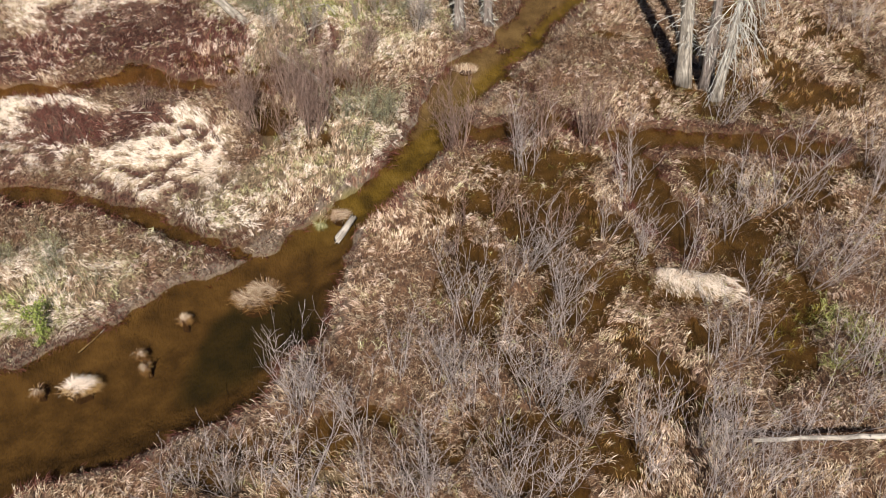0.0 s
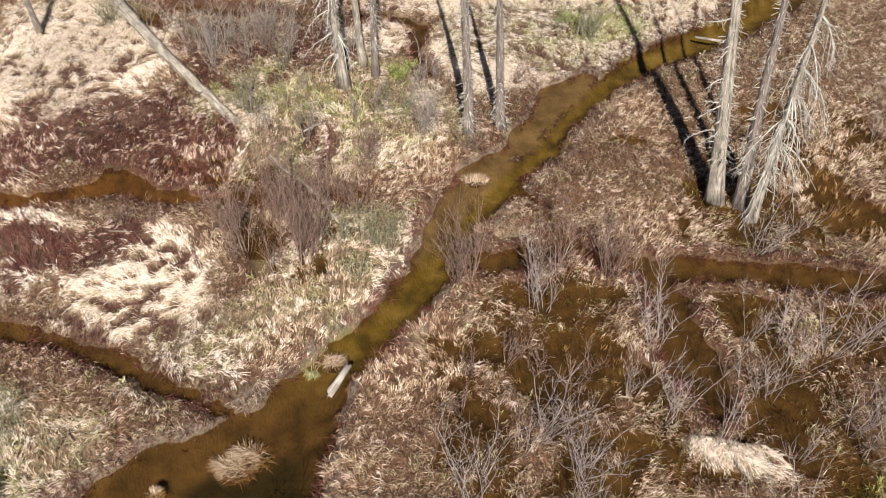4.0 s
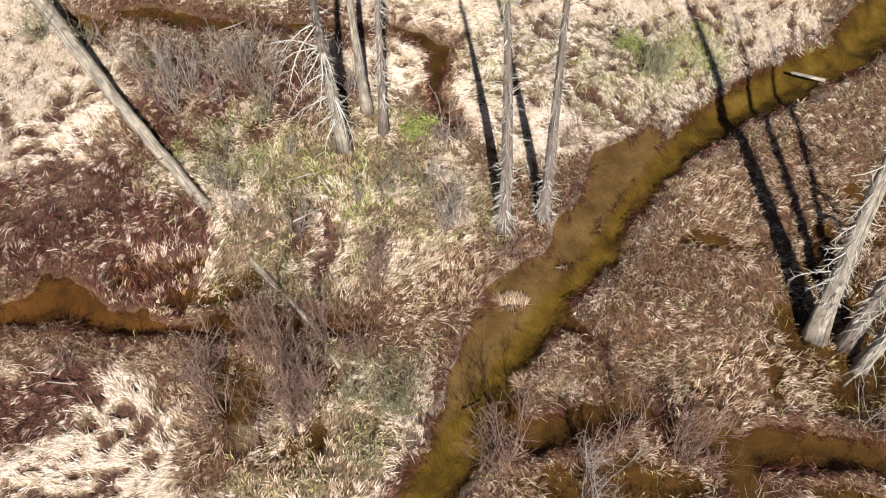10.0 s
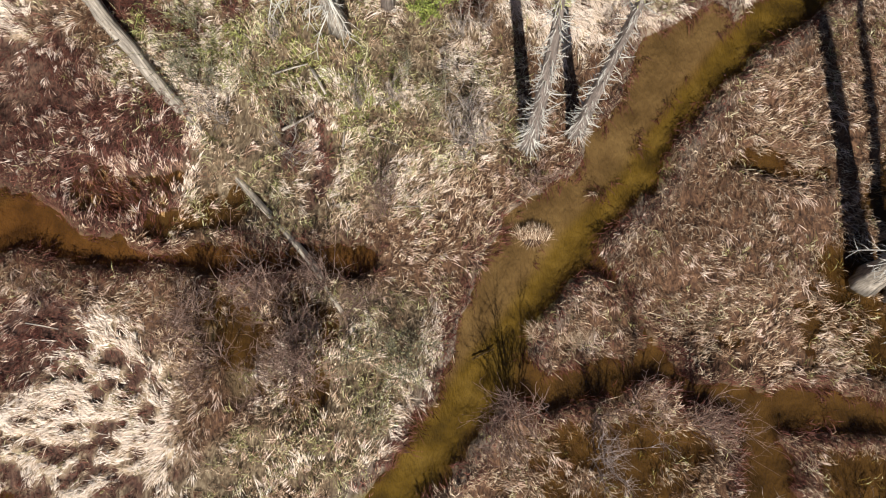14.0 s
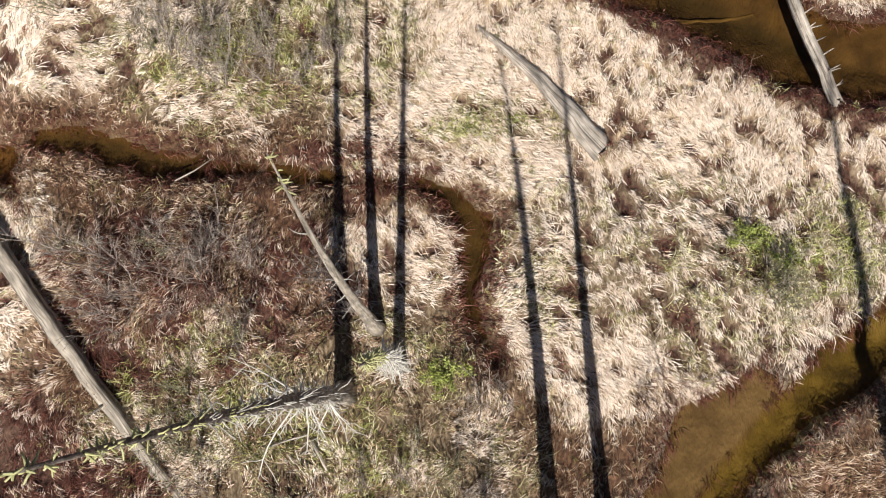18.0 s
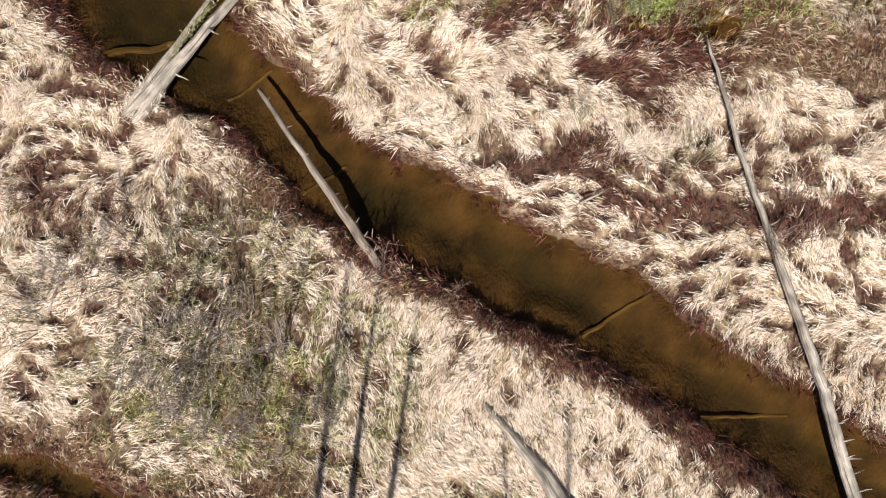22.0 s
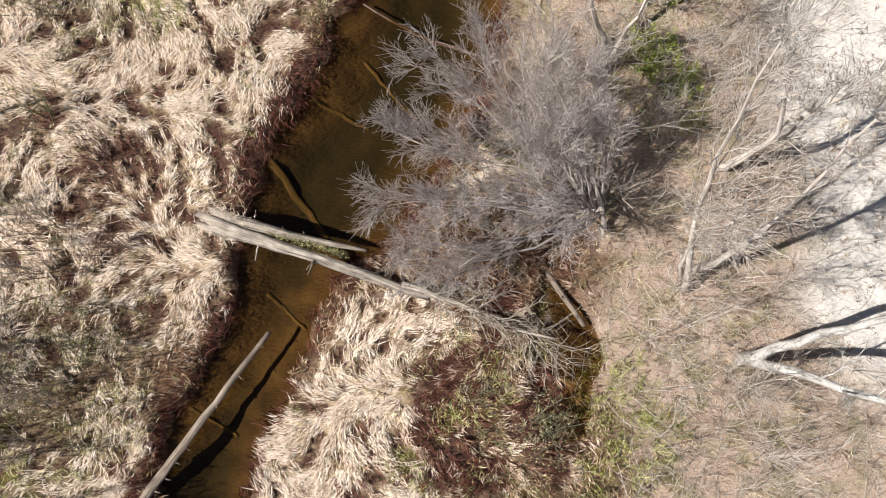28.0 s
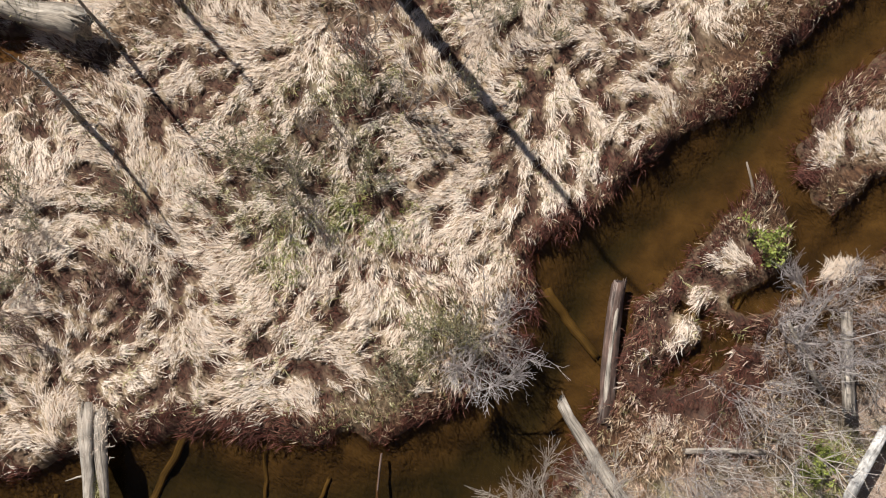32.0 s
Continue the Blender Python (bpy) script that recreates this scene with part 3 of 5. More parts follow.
def in_green(x, y):
    patch = smooth(.38, .5, fbm(x, y, .8, 3, 81)) * smooth(.30, .5, vnoise(x, y, .28, 83))
    return (.15 + .85 * T_GREEN(x, y)) * (.06 + .94 * patch) * dry(x, y) * (1 - .6 * T_RUST(x, y)) * (1 - .8 * T_SAND(x, y)) * (1 - .6 * T_FLOOR(x, y)) * (.25 + .75 * T_MOUND(x, y))


def in_brown(x, y):
    tuft = smooth(.26, .46, vnoise(x, y, .3, 95))
    return dry(x, y, -.1, .12) * (1 - .9 * T_PALE(x, y)) * (1 - .4 * T_GREEN(x, y)) * (1 - .9 * T_FLOOR(x, y)) * (.22 * smooth(-.42, -.30, T_Z(x, y)) + .78 * smooth(-.27, -.15, T_Z(x, y))) * (1 - .88 * T_RUST(x, y)) * (.15 + .85 * tuft)


def in_rust(x, y):
    d = T_WATER(x, y)
    edge = smooth(-.24, -.05, d) * np.maximum(T_FRINGE(x, y), (1 - smooth(.12, .4, d)) * (.3 + .7 * smooth(.36, .52, fbm(x, y, 1.6, 2, 97))))
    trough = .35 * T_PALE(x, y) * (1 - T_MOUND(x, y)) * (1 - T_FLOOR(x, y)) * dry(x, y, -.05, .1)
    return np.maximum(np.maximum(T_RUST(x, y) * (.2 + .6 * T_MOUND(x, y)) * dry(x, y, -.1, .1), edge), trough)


def in_faded(x, y):
    """Locks of faded sedge strewn over the red-brown flats and the bog islands."""
    bog = (1 - T_PALE(x, y)) * (1 - .7 * T_GREEN(x, y)) * smooth(.40, .56, fbm(x, y, 1.5, 3, 87)) * smooth(-.26, -.14, T_Z(x, y))
    return np.maximum((.27 - .13 * smooth(20, 24, y)) * T_REED(x, y) * smooth(.34, .5, vnoise(x, y, .34, 88)), .16 * bog) * dry(x, y, .02, .2) * (1 - T_FLOOR(x, y)) * (1 - .6 * T_FRINGE(x, y))


FRESH = [(-5.0, 28.2, .7, .5, 0), (-3.3, 26.9, .6, .5, 0), (-1.4, 27.2, .8, .5, 0), (-.6, 27.8, .7, .4, 0), (-4.5, 27.5, .6, .5, 0), (-3.3, 30.7, 1.6, 1.0, 0), (1.5, 28.0, 1.0, .5, 0), (3.6, 28.2, 1.6, .5, 0), (6.8, 13.7, 1.4, .7, 10),
         (-.8, 10.4, .5, .6, 0), (-.3, 16.1, .9, .4, 0), (-6.0, 10.3, 1.2, .7, 0), (-4.3, 9.0, 1.6, .8, 0), (-2.0, 8.6, 1.0, 1.0, 0), (-9.9, -5.6, .9, .8, 0), (11.8, -6.2, 1.4, 1.0, 0), (-10.8, 33.2, .9, .8, 0), (-13.8, 34.0, 1.0, .7, 0), (-13.6, 31.1, .9, .6, 0),
         (-22.3, 27.4, .4, .3, 0), (-20.6, 31.5, 1.3, .5, 0), (-15.0, 22.5, 1.6, .8, 0), (-5.2, 17.6, 1.8, 1.2, 0), (7.7, 14.6, 1.0, .5, 0)]
T_FRESH = Table(lambda x, y: zone(x, y, FRESH, 14))


def in_fresh(x, y):
    return T_FRESH(x, y) * dry(x, y, 0, .2) * (.15 + .85 * smooth(.40, .56, vnoise(x, y, .3, 89))) * .8


def in_litter(x, y):
    return T_FLOOR(x, y) * (1 - T_SAND(x, y)) * dry(x, y, .1, .5)


blades("straw_sedge", .095, in_pale, M_PALE, (.16, .35), (.009, .018), (.1, .5), "matted straw-coloured sedge combed flat in swirls", clump=10, spread=.2, gather=.038, short=.12, seed=1, twist=.4)
blades("brown_sedge", .095, in_brown, M_BROWN, (.14, .32), (.009, .017), (.45, 1.3), "brown withered sedge tussocks standing in bog water", clump=6, spread=.5, gather=.03, short=.7, seed=2, arch=.9)
blades("olive_grass", .12, in_green, M_GREEN, (.12, .32), (.009, .018), (.3, 1.2), "olive-green marsh grass among dead stems", clump=7, spread=1.1, gather=.04, seed=3, combed=False, swirl=1.0)
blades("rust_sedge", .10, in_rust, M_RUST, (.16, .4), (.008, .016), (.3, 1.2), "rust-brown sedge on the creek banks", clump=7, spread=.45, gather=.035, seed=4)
blades("faded_sedge", .11, in_faded, M_FADED, (.18, .36), (.009, .018), (.1, .6), "locks of faded pinkish-brown sedge on wet ground", clump=9, spread=.22, gather=.035, short=.6, seed=6, twist=.5)
blades("green_sedge", .10, in_fresh, M_FRESH, (.14, .34), (.008, .015), (.4, 1.25), "fresh yellow-green sedge shoots in loose tufts", clump=7, spread=.9, gather=.035, short=.7, seed=7, combed=False)
blades("dead_forest_grass", .2, in_litter, M_LITTER, (.08, .24), (.006, .012), (.1, .8), "thin dead grass on the forest floor", clump=5, spread=1.3, gather=.1, seed=5, combed=False, swirl=.8)

# ---- wood: tubes, trunks and twigs ----
def tubes(name, runs, sides=4, smooth_=True, capped=None):
    """One mesh of many tapered tubes; runs: lists of (points, radii)."""
    V, F, G, base = [], [], [], 0
    ang = np.arange(sides) * 2 * math.pi / sides
    ca, sa = np.cos(ang), np.sin(ang)
    for pts, rad in runs:
        p = np.asarray(pts, float)
        m = len(p)
        d = np.empty_like(p)
        d[1:-1], d[0], d[-1] = p[2:] - p[:-2], p[1] - p[0], p[-1] - p[-2]
        d /= np.linalg.norm(d, axis=1)[:, None] + 1e-9
        up = np.array([0, 0, 1.0]) if abs(d[0, 2]) < .85 else np.array([1.0, 0, 0])
        a = np.cross(d, up)
        a /= np.linalg.norm(a, axis=1)[:, None] + 1e-9
        c = np.cross(d, a)
        r = np.asarray(rad, float)
        ring = p[:, None] + (a[:, None] * ca[None, :, None] + c[:, None] * sa[None, :, None]) * (r[:, None, None] if r.ndim == 1 else r[:, :, None])
        V.append(ring.reshape(-1, 3))
        run = np.r_[0, np.cumsum(np.linalg.norm(np.diff(p, axis=0), axis=1))] + base * .37
        rm = (r if r.ndim == 1 else r.mean(1)).max() + .02
        G.append(np.stack([np.tile(ca * rm, (m, 1)), np.tile(sa * rm, (m, 1)), np.repeat(run[:, None], sides, 1)], -1).reshape(-1, 3) + (p[0, 0] * 1.7, p[0, 1] * 1.3, 0))
        i = np.arange(m - 1)[:, None] * sides + np.arange(sides)
        j = np.arange(m - 1)[:, None] * sides + (np.arange(sides) + 1) % sides
        F.append((base + np.stack([i, j, j + sides, i + sides], -1)).reshape(-1, 4))
        base += m * sides
    ends = []
    b0 = 0
    capped = sides > 3 if capped is None else capped
    for pts, rad in runs if capped else ():
        m = len(pts)
        ends += [list(range(b0 + sides - 1, b0 - 1, -1)), list(range(b0 + (m - 1) * sides, b0 + m * sides))]
        b0 += m * sides
    quads = np.concatenate(F)
    flat = np.r_[quads.ravel(), np.array(ends, int).ravel()]
    counts = np.r_[np.full(len(quads), 4), np.full(len(ends), sides)]
    me_ = mesh_of(name, np.concatenate(V), flat, counts, smooth_)
    me_.attributes.new("grain", "FLOAT_VECTOR", "POINT").data.foreach_set("vector", np.concatenate(G).astype(np.float32).ravel())
    return me_


def wander(rnd, a, d, length, steps, turn, lift=0.0):
    """A crooked line from a along d."""
    p, d = Vector(a), Vector(d).normalized()
    out = [tuple(p)]
    for _ in range(steps):
        d = (d + Vector((rnd.gauss(0, turn), rnd.gauss(0, turn), rnd.gauss(0, turn) + lift))).normalized()
        p = p + d * (length / steps)
        out.append(tuple(p))
    return out


def taper(r0, r1, k):
    return [r0 + (r1 - r0) * i / k for i in range(k + 1)]


def uneven(rnd, radii, sides, amount):
    """Ring radii with flutes and knots."""
    ph = [rnd.uniform(0, 6.28) for _ in range(4)]
    out = []
    flute = [rnd.choice((0, 0, 0, -1.6, .5, -.7)) * amount for _ in range(sides)]
    for i, r in enumerate(radii):
        flute = [f if rnd.random() > .12 else rnd.choice((0, 0, -1.6, .5, -.7)) * amount for f in flute]
        out.append([flute[k] * r + r * (1 + amount * (math.sin(2 * 6.283 * k / sides + ph[0] + i * .15) * .5 + math.sin(3 * 6.283 * k / sides + ph[1] - i * .1) * .5 + rnd.uniform(-.6, .6))) for k in range(sides)])
    return out


M_SNAG = bark_material("weathered_snag", [(.3, (.125, .10, .075)), (.48, (.34, .285, .22)), (.66, (.60, .525, .43))], 7, cracks=.4, wear=.65)
M_SNAGBARK = bark_material("half_barked_snag", [(.3, (.125, .10, .075)), (.48, (.34, .285, .22)), (.66, (.60, .525, .43))], 7, cracks=.4, wear=.65)
nb, lb = M_SNAGBARK.node_tree.nodes, M_SNAGBARK.node_tree.links
_pos, _sep, _rag, _sum, _rng = nb.new("ShaderNodeTexCoord"), nb.new("ShaderNodeSeparateXYZ"), nb.new("ShaderNodeTexNoise"), nb.new("ShaderNodeMath"), nb.new("ShaderNodeMapRange")
lb.new(_pos.outputs["Object"], _sep.inputs[0])
_rag.inputs["Scale"].default_value = 2.2
lb.new(_pos.outputs["Object"], _rag.inputs["Vector"])
_sum.operation, _sum.inputs[1].default_value = "MULTIPLY_ADD", 4.0
lb.new(_rag.outputs["Fac"], _sum.inputs[0])
lb.new(_sep.outputs["Z"], _sum.inputs[2])
for _key, _val in (("From Min", 5.2), ("From Max", 6.4)):
    _rng.inputs[_key].default_value = _val
lb.new(_sum.outputs[0], _rng.inputs["Value"])
_bare = nb["Principled BSDF"].inputs["Base Color"].links[0].from_socket
lb.new(mixed(nb, lb, _rng.outputs[0], _bare, two_tone(nb, lb, _pos.outputs["Object"], 9, (.06, .046, .036), (.27, .22, .18))), nb["Principled BSDF"].inputs["Base Color"])
M_SNAGDARK = bark_material("dark_snag_bark", [(.3, (.08, .06, .048)), (.5, (.24, .19, .155)), (.7, (.43, .365, .31))], 7)
M_STUB = bark_material("bare_branch", [(.3, (.34, .31, .26)), (.5, (.58, .54, .46)), (.7, (.74, .70, .62))], 12)
M_LICHEN = bark_material("lichen_twigs", [(.3, (.26, .25, .10)), (.5, (.48, .46, .20)), (.7, (.68, .66, .38))], 14)
M_LOG = bark_material("bleached_log", [(.3, (.17, .132, .10)), (.46, (.40, .335, .27)), (.62, (.60, .53, .44)), (.8, (.74, .68, .60))], 8, cracks=.36, wear=.55, bump=.9)
M_BIRCH = bark_material("birch_bark", [(.3, (.22, .20, .18)), (.45, (.52, .49, .45)), (.62, (.78, .75, .70))], 3, .6, (1, 1, .8))
M_BARKLOG = bark_material("barked_log", [(.3, (.11, .08, .06)), (.5, (.27, .21, .16)), (.7, (.48, .41, .34))], 8)
M_WETBARK = bark_material("wet_bark", [(.3, (.06, .036, .026)), (.52, (.17, .105, .08)), (.7, (.44, .37, .32))], 7, cracks=.5, wear=.6)
M_SUNK = bark_material("sunken_wood", [(.3, (.10, .07, .03)), (.6, (.21, .145, .06))], 8)


def snag(x, y, tx, ty, h, r, label, mat=M_SNAG, stubs=40, low=.12, lean_branches=(), lichen=.0, seed=0, name="dead_snag", slim=.85):
    """A standing dead trunk with broken branch stubs."""
    rnd = random.Random(seed)
    z0 = gz(x, y) - .15
    k, sides = 16, 12
    pts, bow = [], Vector((rnd.gauss(0, .1), rnd.gauss(0, .1), 0))
    for i in range(k + 1):
        t = i / k
        pts.append((x + (tx - x) * t + bow.x * math.sin(t * 3.14), y + (ty - y) * t + bow.y * math.sin(t * 3.14), z0 + h * t))
    rad = [r * (1 - .95 * (i / k) ** slim) * (1 + .34 * math.exp(-i * 1.6)) for i in range(k + 1)]
    root = new(name)
    root.location = (0, 0, 0)
    part("trunk", tubes("snag_trunk", [(pts, uneven(rnd, rad, sides, .16))], sides), mat, root)
    tip = []
    for s in range(stubs):
        t = low + (1 - low) * rnd.random() ** 1.25
        i = min(int(t * k), k - 1)
        f = t * k - i
        p = Vector(pts[i]).lerp(Vector(pts[i + 1]), f)
        rr = rad[i] + (rad[i + 1] - rad[i]) * f
        a = rnd.uniform(0, 6.283)
        ln = rnd.uniform(.10, .36) * (1.6 if rnd.random() < .2 else 1) * (1 - .7 * t)
        d = (math.cos(a), math.sin(a), rnd.uniform(-.5, .3))
        w = wander(rnd, p + Vector(d) * rr * .5, d, ln + rr * .5, 3, .16)
        if t > 1 - lichen:
            for _ in range(6):
                a = rnd.uniform(0, 6.283)
                d = (math.cos(a), math.sin(a), rnd.uniform(-.4, .4))
                tip.append(wander(rnd, p + Vector((0, 0, rnd.uniform(-.3, .3))) + Vector(d) * rr * .5, d, rnd.uniform(.02, .1) + rr * .5, 2, .25))
            continue
        part("branch_stub", tubes("stub", [(w, taper(rnd.uniform(.012, .024) * (1 - .5 * t), .005, 3))], 5), M_STUB, root)
    for (t, a, ln, droop) in lean_branches:
        i = min(int(t * k), k - 1)
        p = Vector(pts[i])
        w = wander(rnd, p, (math.cos(a), math.sin(a), .2 - 1.8 * droop), ln, 6, .1, -droop)
        limb = part("branch", tubes("branch", [(w, taper(.02, .006, 6))], 5), M_STUB, root)
        runs = []
        for q in range(1, 6):
            for sgn in (-1, 1):
                if rnd.random() < .8:
                    e = wander(rnd, w[q], (math.cos(a + sgn * .8), math.sin(a + sgn * .8), -.3), ln * rnd.uniform(.12, .32), 3, .2, -droop)
                    runs.append((e, taper(.009, .004, 3)))
        if runs:
            part("twig_mass", tubes("twig_mass", runs, 4), M_STUB, limb, kind="stuff")
    whisk = []
    for s in range(int(stubs * 2.5)):
        t = low + (.75 - low) * rnd.random() ** 1.4
        i = min(int(t * k), k - 1)
        p = Vector(pts[i]).lerp(Vector(pts[i + 1]), t * k - i)
        a = rnd.uniform(0, 6.283)
        d = (math.cos(a), math.sin(a), rnd.uniform(-1.0, .1))
        w = wander(rnd, p + Vector((d[0], d[1], 0)) * rad[i] * .8, d, rnd.uniform(.08, .34), 3, .2, -.08)
        whisk.append((w, taper(.008, .004, 3)))
    part("twig_mass", tubes("twig_mass", whisk, 4), M_STUB, root, kind="stuff")
    if tip:
        part("lichen", tubes("lichen", [(w, taper(.011, .006, 2)) for w in tip], 4), M_LICHEN, root, "yellow-green lichen on the top twigs", "stuff")
    return tagged(root, label, "dead tree", "standing snags")


rb = random.Random(5)
fan = [(rb.uniform(.16, .42), rb.uniform(2.6, 5.4), rb.uniform(.9, 1.9), rb.uniform(.12, .3)) for _ in range(16)]
snag(-2.5, 10.0, -2.6, 9.7, 13.8, .23, "thick grey dead spruce trunk with drooping dry branches", M_SNAGBARK, stubs=75, lean_branches=fan, lichen=.45, seed=11, slim=.65)
snag(-1.95, 11.4, -2.1, 12.2, 11.2, .15, "smooth grey barkless dead trunk", stubs=6, lichen=.3, seed=12)
snag(-1.45, 10.6, -1.1, 10.4, 11.5, .15, "slim dark dead spruce with short stubs", M_SNAGDARK, 70, lichen=.35, seed=13)
snag(1.95, 7.42, 1.15, 7.95, 11.6, .19, "dead spruce studded with pale broken branches", M_SNAGDARK, 110, .02, lichen=.35, seed=14)
snag(3.02, 7.78, 2.4, 8.1, 12.9, .17, "dead spruce studded with short dry branch stubs", M_SNAGDARK, 90, .03, lichen=.4, seed=15)
side = [(rb.uniform(.18, .5), rb.uniform(2.4, 3.9), rb.uniform(.8, 1.5), rb.uniform(.0, .12)) for _ in range(7)]
snag(9.87, 4.66, 8.4, 6.8, 14.3, .29, "stout silver-grey dead trunk at the creek side", M_SNAG, 110, lean_branches=side, seed=16)
snag(10.55, 4.31, 10.1, 5.75, 12.3, .22, "dark leaning dead spruce", M_SNAGDARK, 100, seed=17)
droop = [(rb.uniform(.2, .58), rb.uniform(-2.9, 1.2), rb.uniform(1.3, 3.0), rb.uniform(.28, .5)) for _ in range(36)]
snag(10.75, 3.73, 11.05, 5.25, 12.6, .2, "dead spruce skirted with long drooping pale branches", M_SNAG, 70, lean_branches=droop, seed=18)
snag(-11.65, 17.3, -11.9, 17.5, 4.2, .08, "thin grey dead sapling in the sedge", M_SNAG, 14, seed=19)
snag(-14.6, 13.2, -14.9, 13.3, 8.0, .14, "slim dead spruce at the marsh edge", M_SNAGDARK, 30, seed=20)
snag(-18.9, 15.6, -18.9, 15.7, 14.2, .24, "tall dead trunk standing south of the creek bend", M_SNAG, 30, seed=21)
snag(-13.22, 16.16, -13.37, 16.16, 5.0, .07, "thin bare dead sapling", M_SNAG, 14, seed=22)


# ---- lying timber ----
def splintered(rnd, me_, sides, rad):
    """Breaks both end rings of a trunk unevenly along its grain."""
    v = np.empty(len(me_.vertices) * 3, np.float32)
    me_.vertices.foreach_get("co", v)
    v = v.reshape(-1, 3)
    for i0, i1, r in ((0, sides, rad[0]), (len(v) - sides, len(v) - 2 * sides, rad[-1])):
        axis = v[i0:i0 + sides].mean(0) - v[i1:i1 + sides].mean(0)
        axis /= np.linalg.norm(axis) + 1e-6
        for k in range(sides):
            v[i0 + k] += axis * rnd.uniform(-.8, .9) * r
    me_.vertices.foreach_set("co", v.ravel())
    me_.update()
    return me_


def log(name, points, radii, label, mat=M_LOG, stubs=0, seed=0, sides=14, rough=.10, stub_len=(.15, .4), splinters=4):
    """A lying trunk along points; its broken branches are parts."""
    rnd = random.Random(seed)
    pts, rad = [], []
    for (a, b_), (r0, r1) in zip(zip(points, points[1:]), zip(radii, radii[1:])):
        k = max(2, int((Vector(b_) - Vector(a)).length / .35))
        for i in range(k):
            pts.append(tuple(Vector(a).lerp(Vector(b_), i / k) + Vector((rnd.gauss(0, .012), rnd.gauss(0, .012), rnd.gauss(0, .012)))))
            rad.append(r0 + (r1 - r0) * i / k)
    pts.append(points[-1])
    rad.append(radii[-1])
    root = new(name)
    part("trunk", splintered(rnd, tubes("log_trunk", [(pts, uneven(rnd, rad, sides, rough))], sides, capped=True), sides, rad), mat, root)
    for end, (i0, i1) in enumerate(((0, 1), (-1, -2))):
        p, axis = Vector(pts[i0]), (Vector(pts[i0]) - Vector(pts[i1])).normalized()
        for s in range(splinters if rad[i0] > .05 else 0):
            off = axis.orthogonal().normalized()
            off = Matrix.Rotation(rnd.uniform(0, 6.283), 3, axis) @ off
            a = p + off * rad[i0] * rnd.uniform(.3, .85) - axis * .12
            w = wander(rnd, a, axis + off * .1, rnd.uniform(.15, .42) * (.5 + 2 * rad[i0]), 3, .06)
            part("splinter", tubes("splinter", [(w, taper(rad[i0] * rnd.uniform(.12, .28), .006, 3))], 4), mat, root)
    for s in range(stubs):
        i = rnd.randrange(1, len(pts) - 1)
        p, r = Vector(pts[i]), rad[i]
        axis = (Vector(pts[i + 1]) - Vector(pts[i - 1])).normalized()
        d = axis.cross(Vector((rnd.uniform(-1, 1), rnd.uniform(-1, 1), rnd.uniform(.2, 1)))).normalized()
        d.z = abs(d.z) * .7
        w = wander(rnd, p + d * r * .6, d, rnd.uniform(*stub_len) + r * .4, 3, .15)
        part("branch_stub", tubes("stub", [(w, taper(max(.012, r * .2), .008, 3))], 5), mat, root)
    return tagged(root, label, "log")


log("fallen_log", [(-12.75, 15.65, .72), (-12.45, 15.3, .68), (-11.9, 14.65, .58), (-8.9, 11.1, .28), (-6.0, 7.9, .08)], [.36, .29, .23, .20, .17], "long grey fallen trunk propped in the sedge", M_SNAG, seed=1, stubs=5, rough=.16, splinters=10)
log("rotten_log", [(-5.9, 7.8, .05), (-5.1, 6.9, -.03), (-4.3, 6.0, -.08), (-3.5, 5.2, -.02), (-2.85, 4.5, .03), (-2.15, 3.45, -.06)], [.14, .11, .08, .09, .085, .05], "rotten end of a trunk sinking into brush", M_SNAG, seed=2, stubs=4)
bridge = log("bridging_log", [(-8.85, 22.9, .24), (-8.5, 23.65, .3), (-7.95, 24.8, .33), (-7.2, 26.3, .36), (-6.6, 27.45, .4)], [.24, .17, .125, .10, .07], "split bleached trunk bridging the creek", seed=3, stubs=3, rough=.2, splinters=8)
strand = [(-9.02, 23.05, .22), (-8.72, 23.75, .29), (-8.34, 24.65, .32), (-8.0, 25.6, .33), (-7.78, 26.25, .34)]
part("split_side", splintered(rb, tubes("split_side", [(strand, uneven(rb, [.17, .13, .085, .06, .03], 12, .2))], 12, capped=True), 12, [.17, .03]), M_LOG, bridge, "split mossy half of the trunk")
part("prop_branch", tubes("prop_branch", [([(-8.42, 23.5, .3), (-8.5, 23.2, .12), (-8.47, 22.95, -.15)], [.055, .045, .05])], 7), M_STUB, bridge, "short bleached branch under the trunk")
log("leaning_log", [(-2.9, 20.65, .12), (-4.5, 22.2, .25), (-6.33, 24.0, .3)], [.11, .09, .05], "thin dead trunk leaning out over the creek", M_BARKLOG, seed=6, stubs=12, stub_len=(.05, .16))
log("long_log", [(7.75, 17.0, .25), (6.3, 20.2, .5), (4.3, 24.3, .45), (3.15, 27.0, .4)], [.135, .108, .07, .032], "long pale fallen trunk across the creek", seed=7, stubs=44, stub_len=(.08, .34), rough=.16)
barked = log("barked_log", [(-19.51, 26.6, 0), (-18.52, 27.71, .02), (-17.63, 28.76, .05)], [.15, .165, .15], "brown barked log with a bare pale strip lying in the water", M_WETBARK, seed=8)
part("bare_wood", tubes("bare_wood", [([(-19.4, 26.75, .11), (-18.95, 27.24, .125), (-18.5, 27.72, .13), (-18.05, 28.24, .145), (-17.75, 28.6, .14)], [.03, .06, .07, .065, .03])], 7), M_LOG, barked, "pale bare wood where bark has come off")
log("leaning_log", [(-17.03, 27.92, .6), (-16.98, 29.33, .6), (-16.96, 31.05, .45)], [.11, .13, .15], "bleached log end jutting over the water", seed=9)
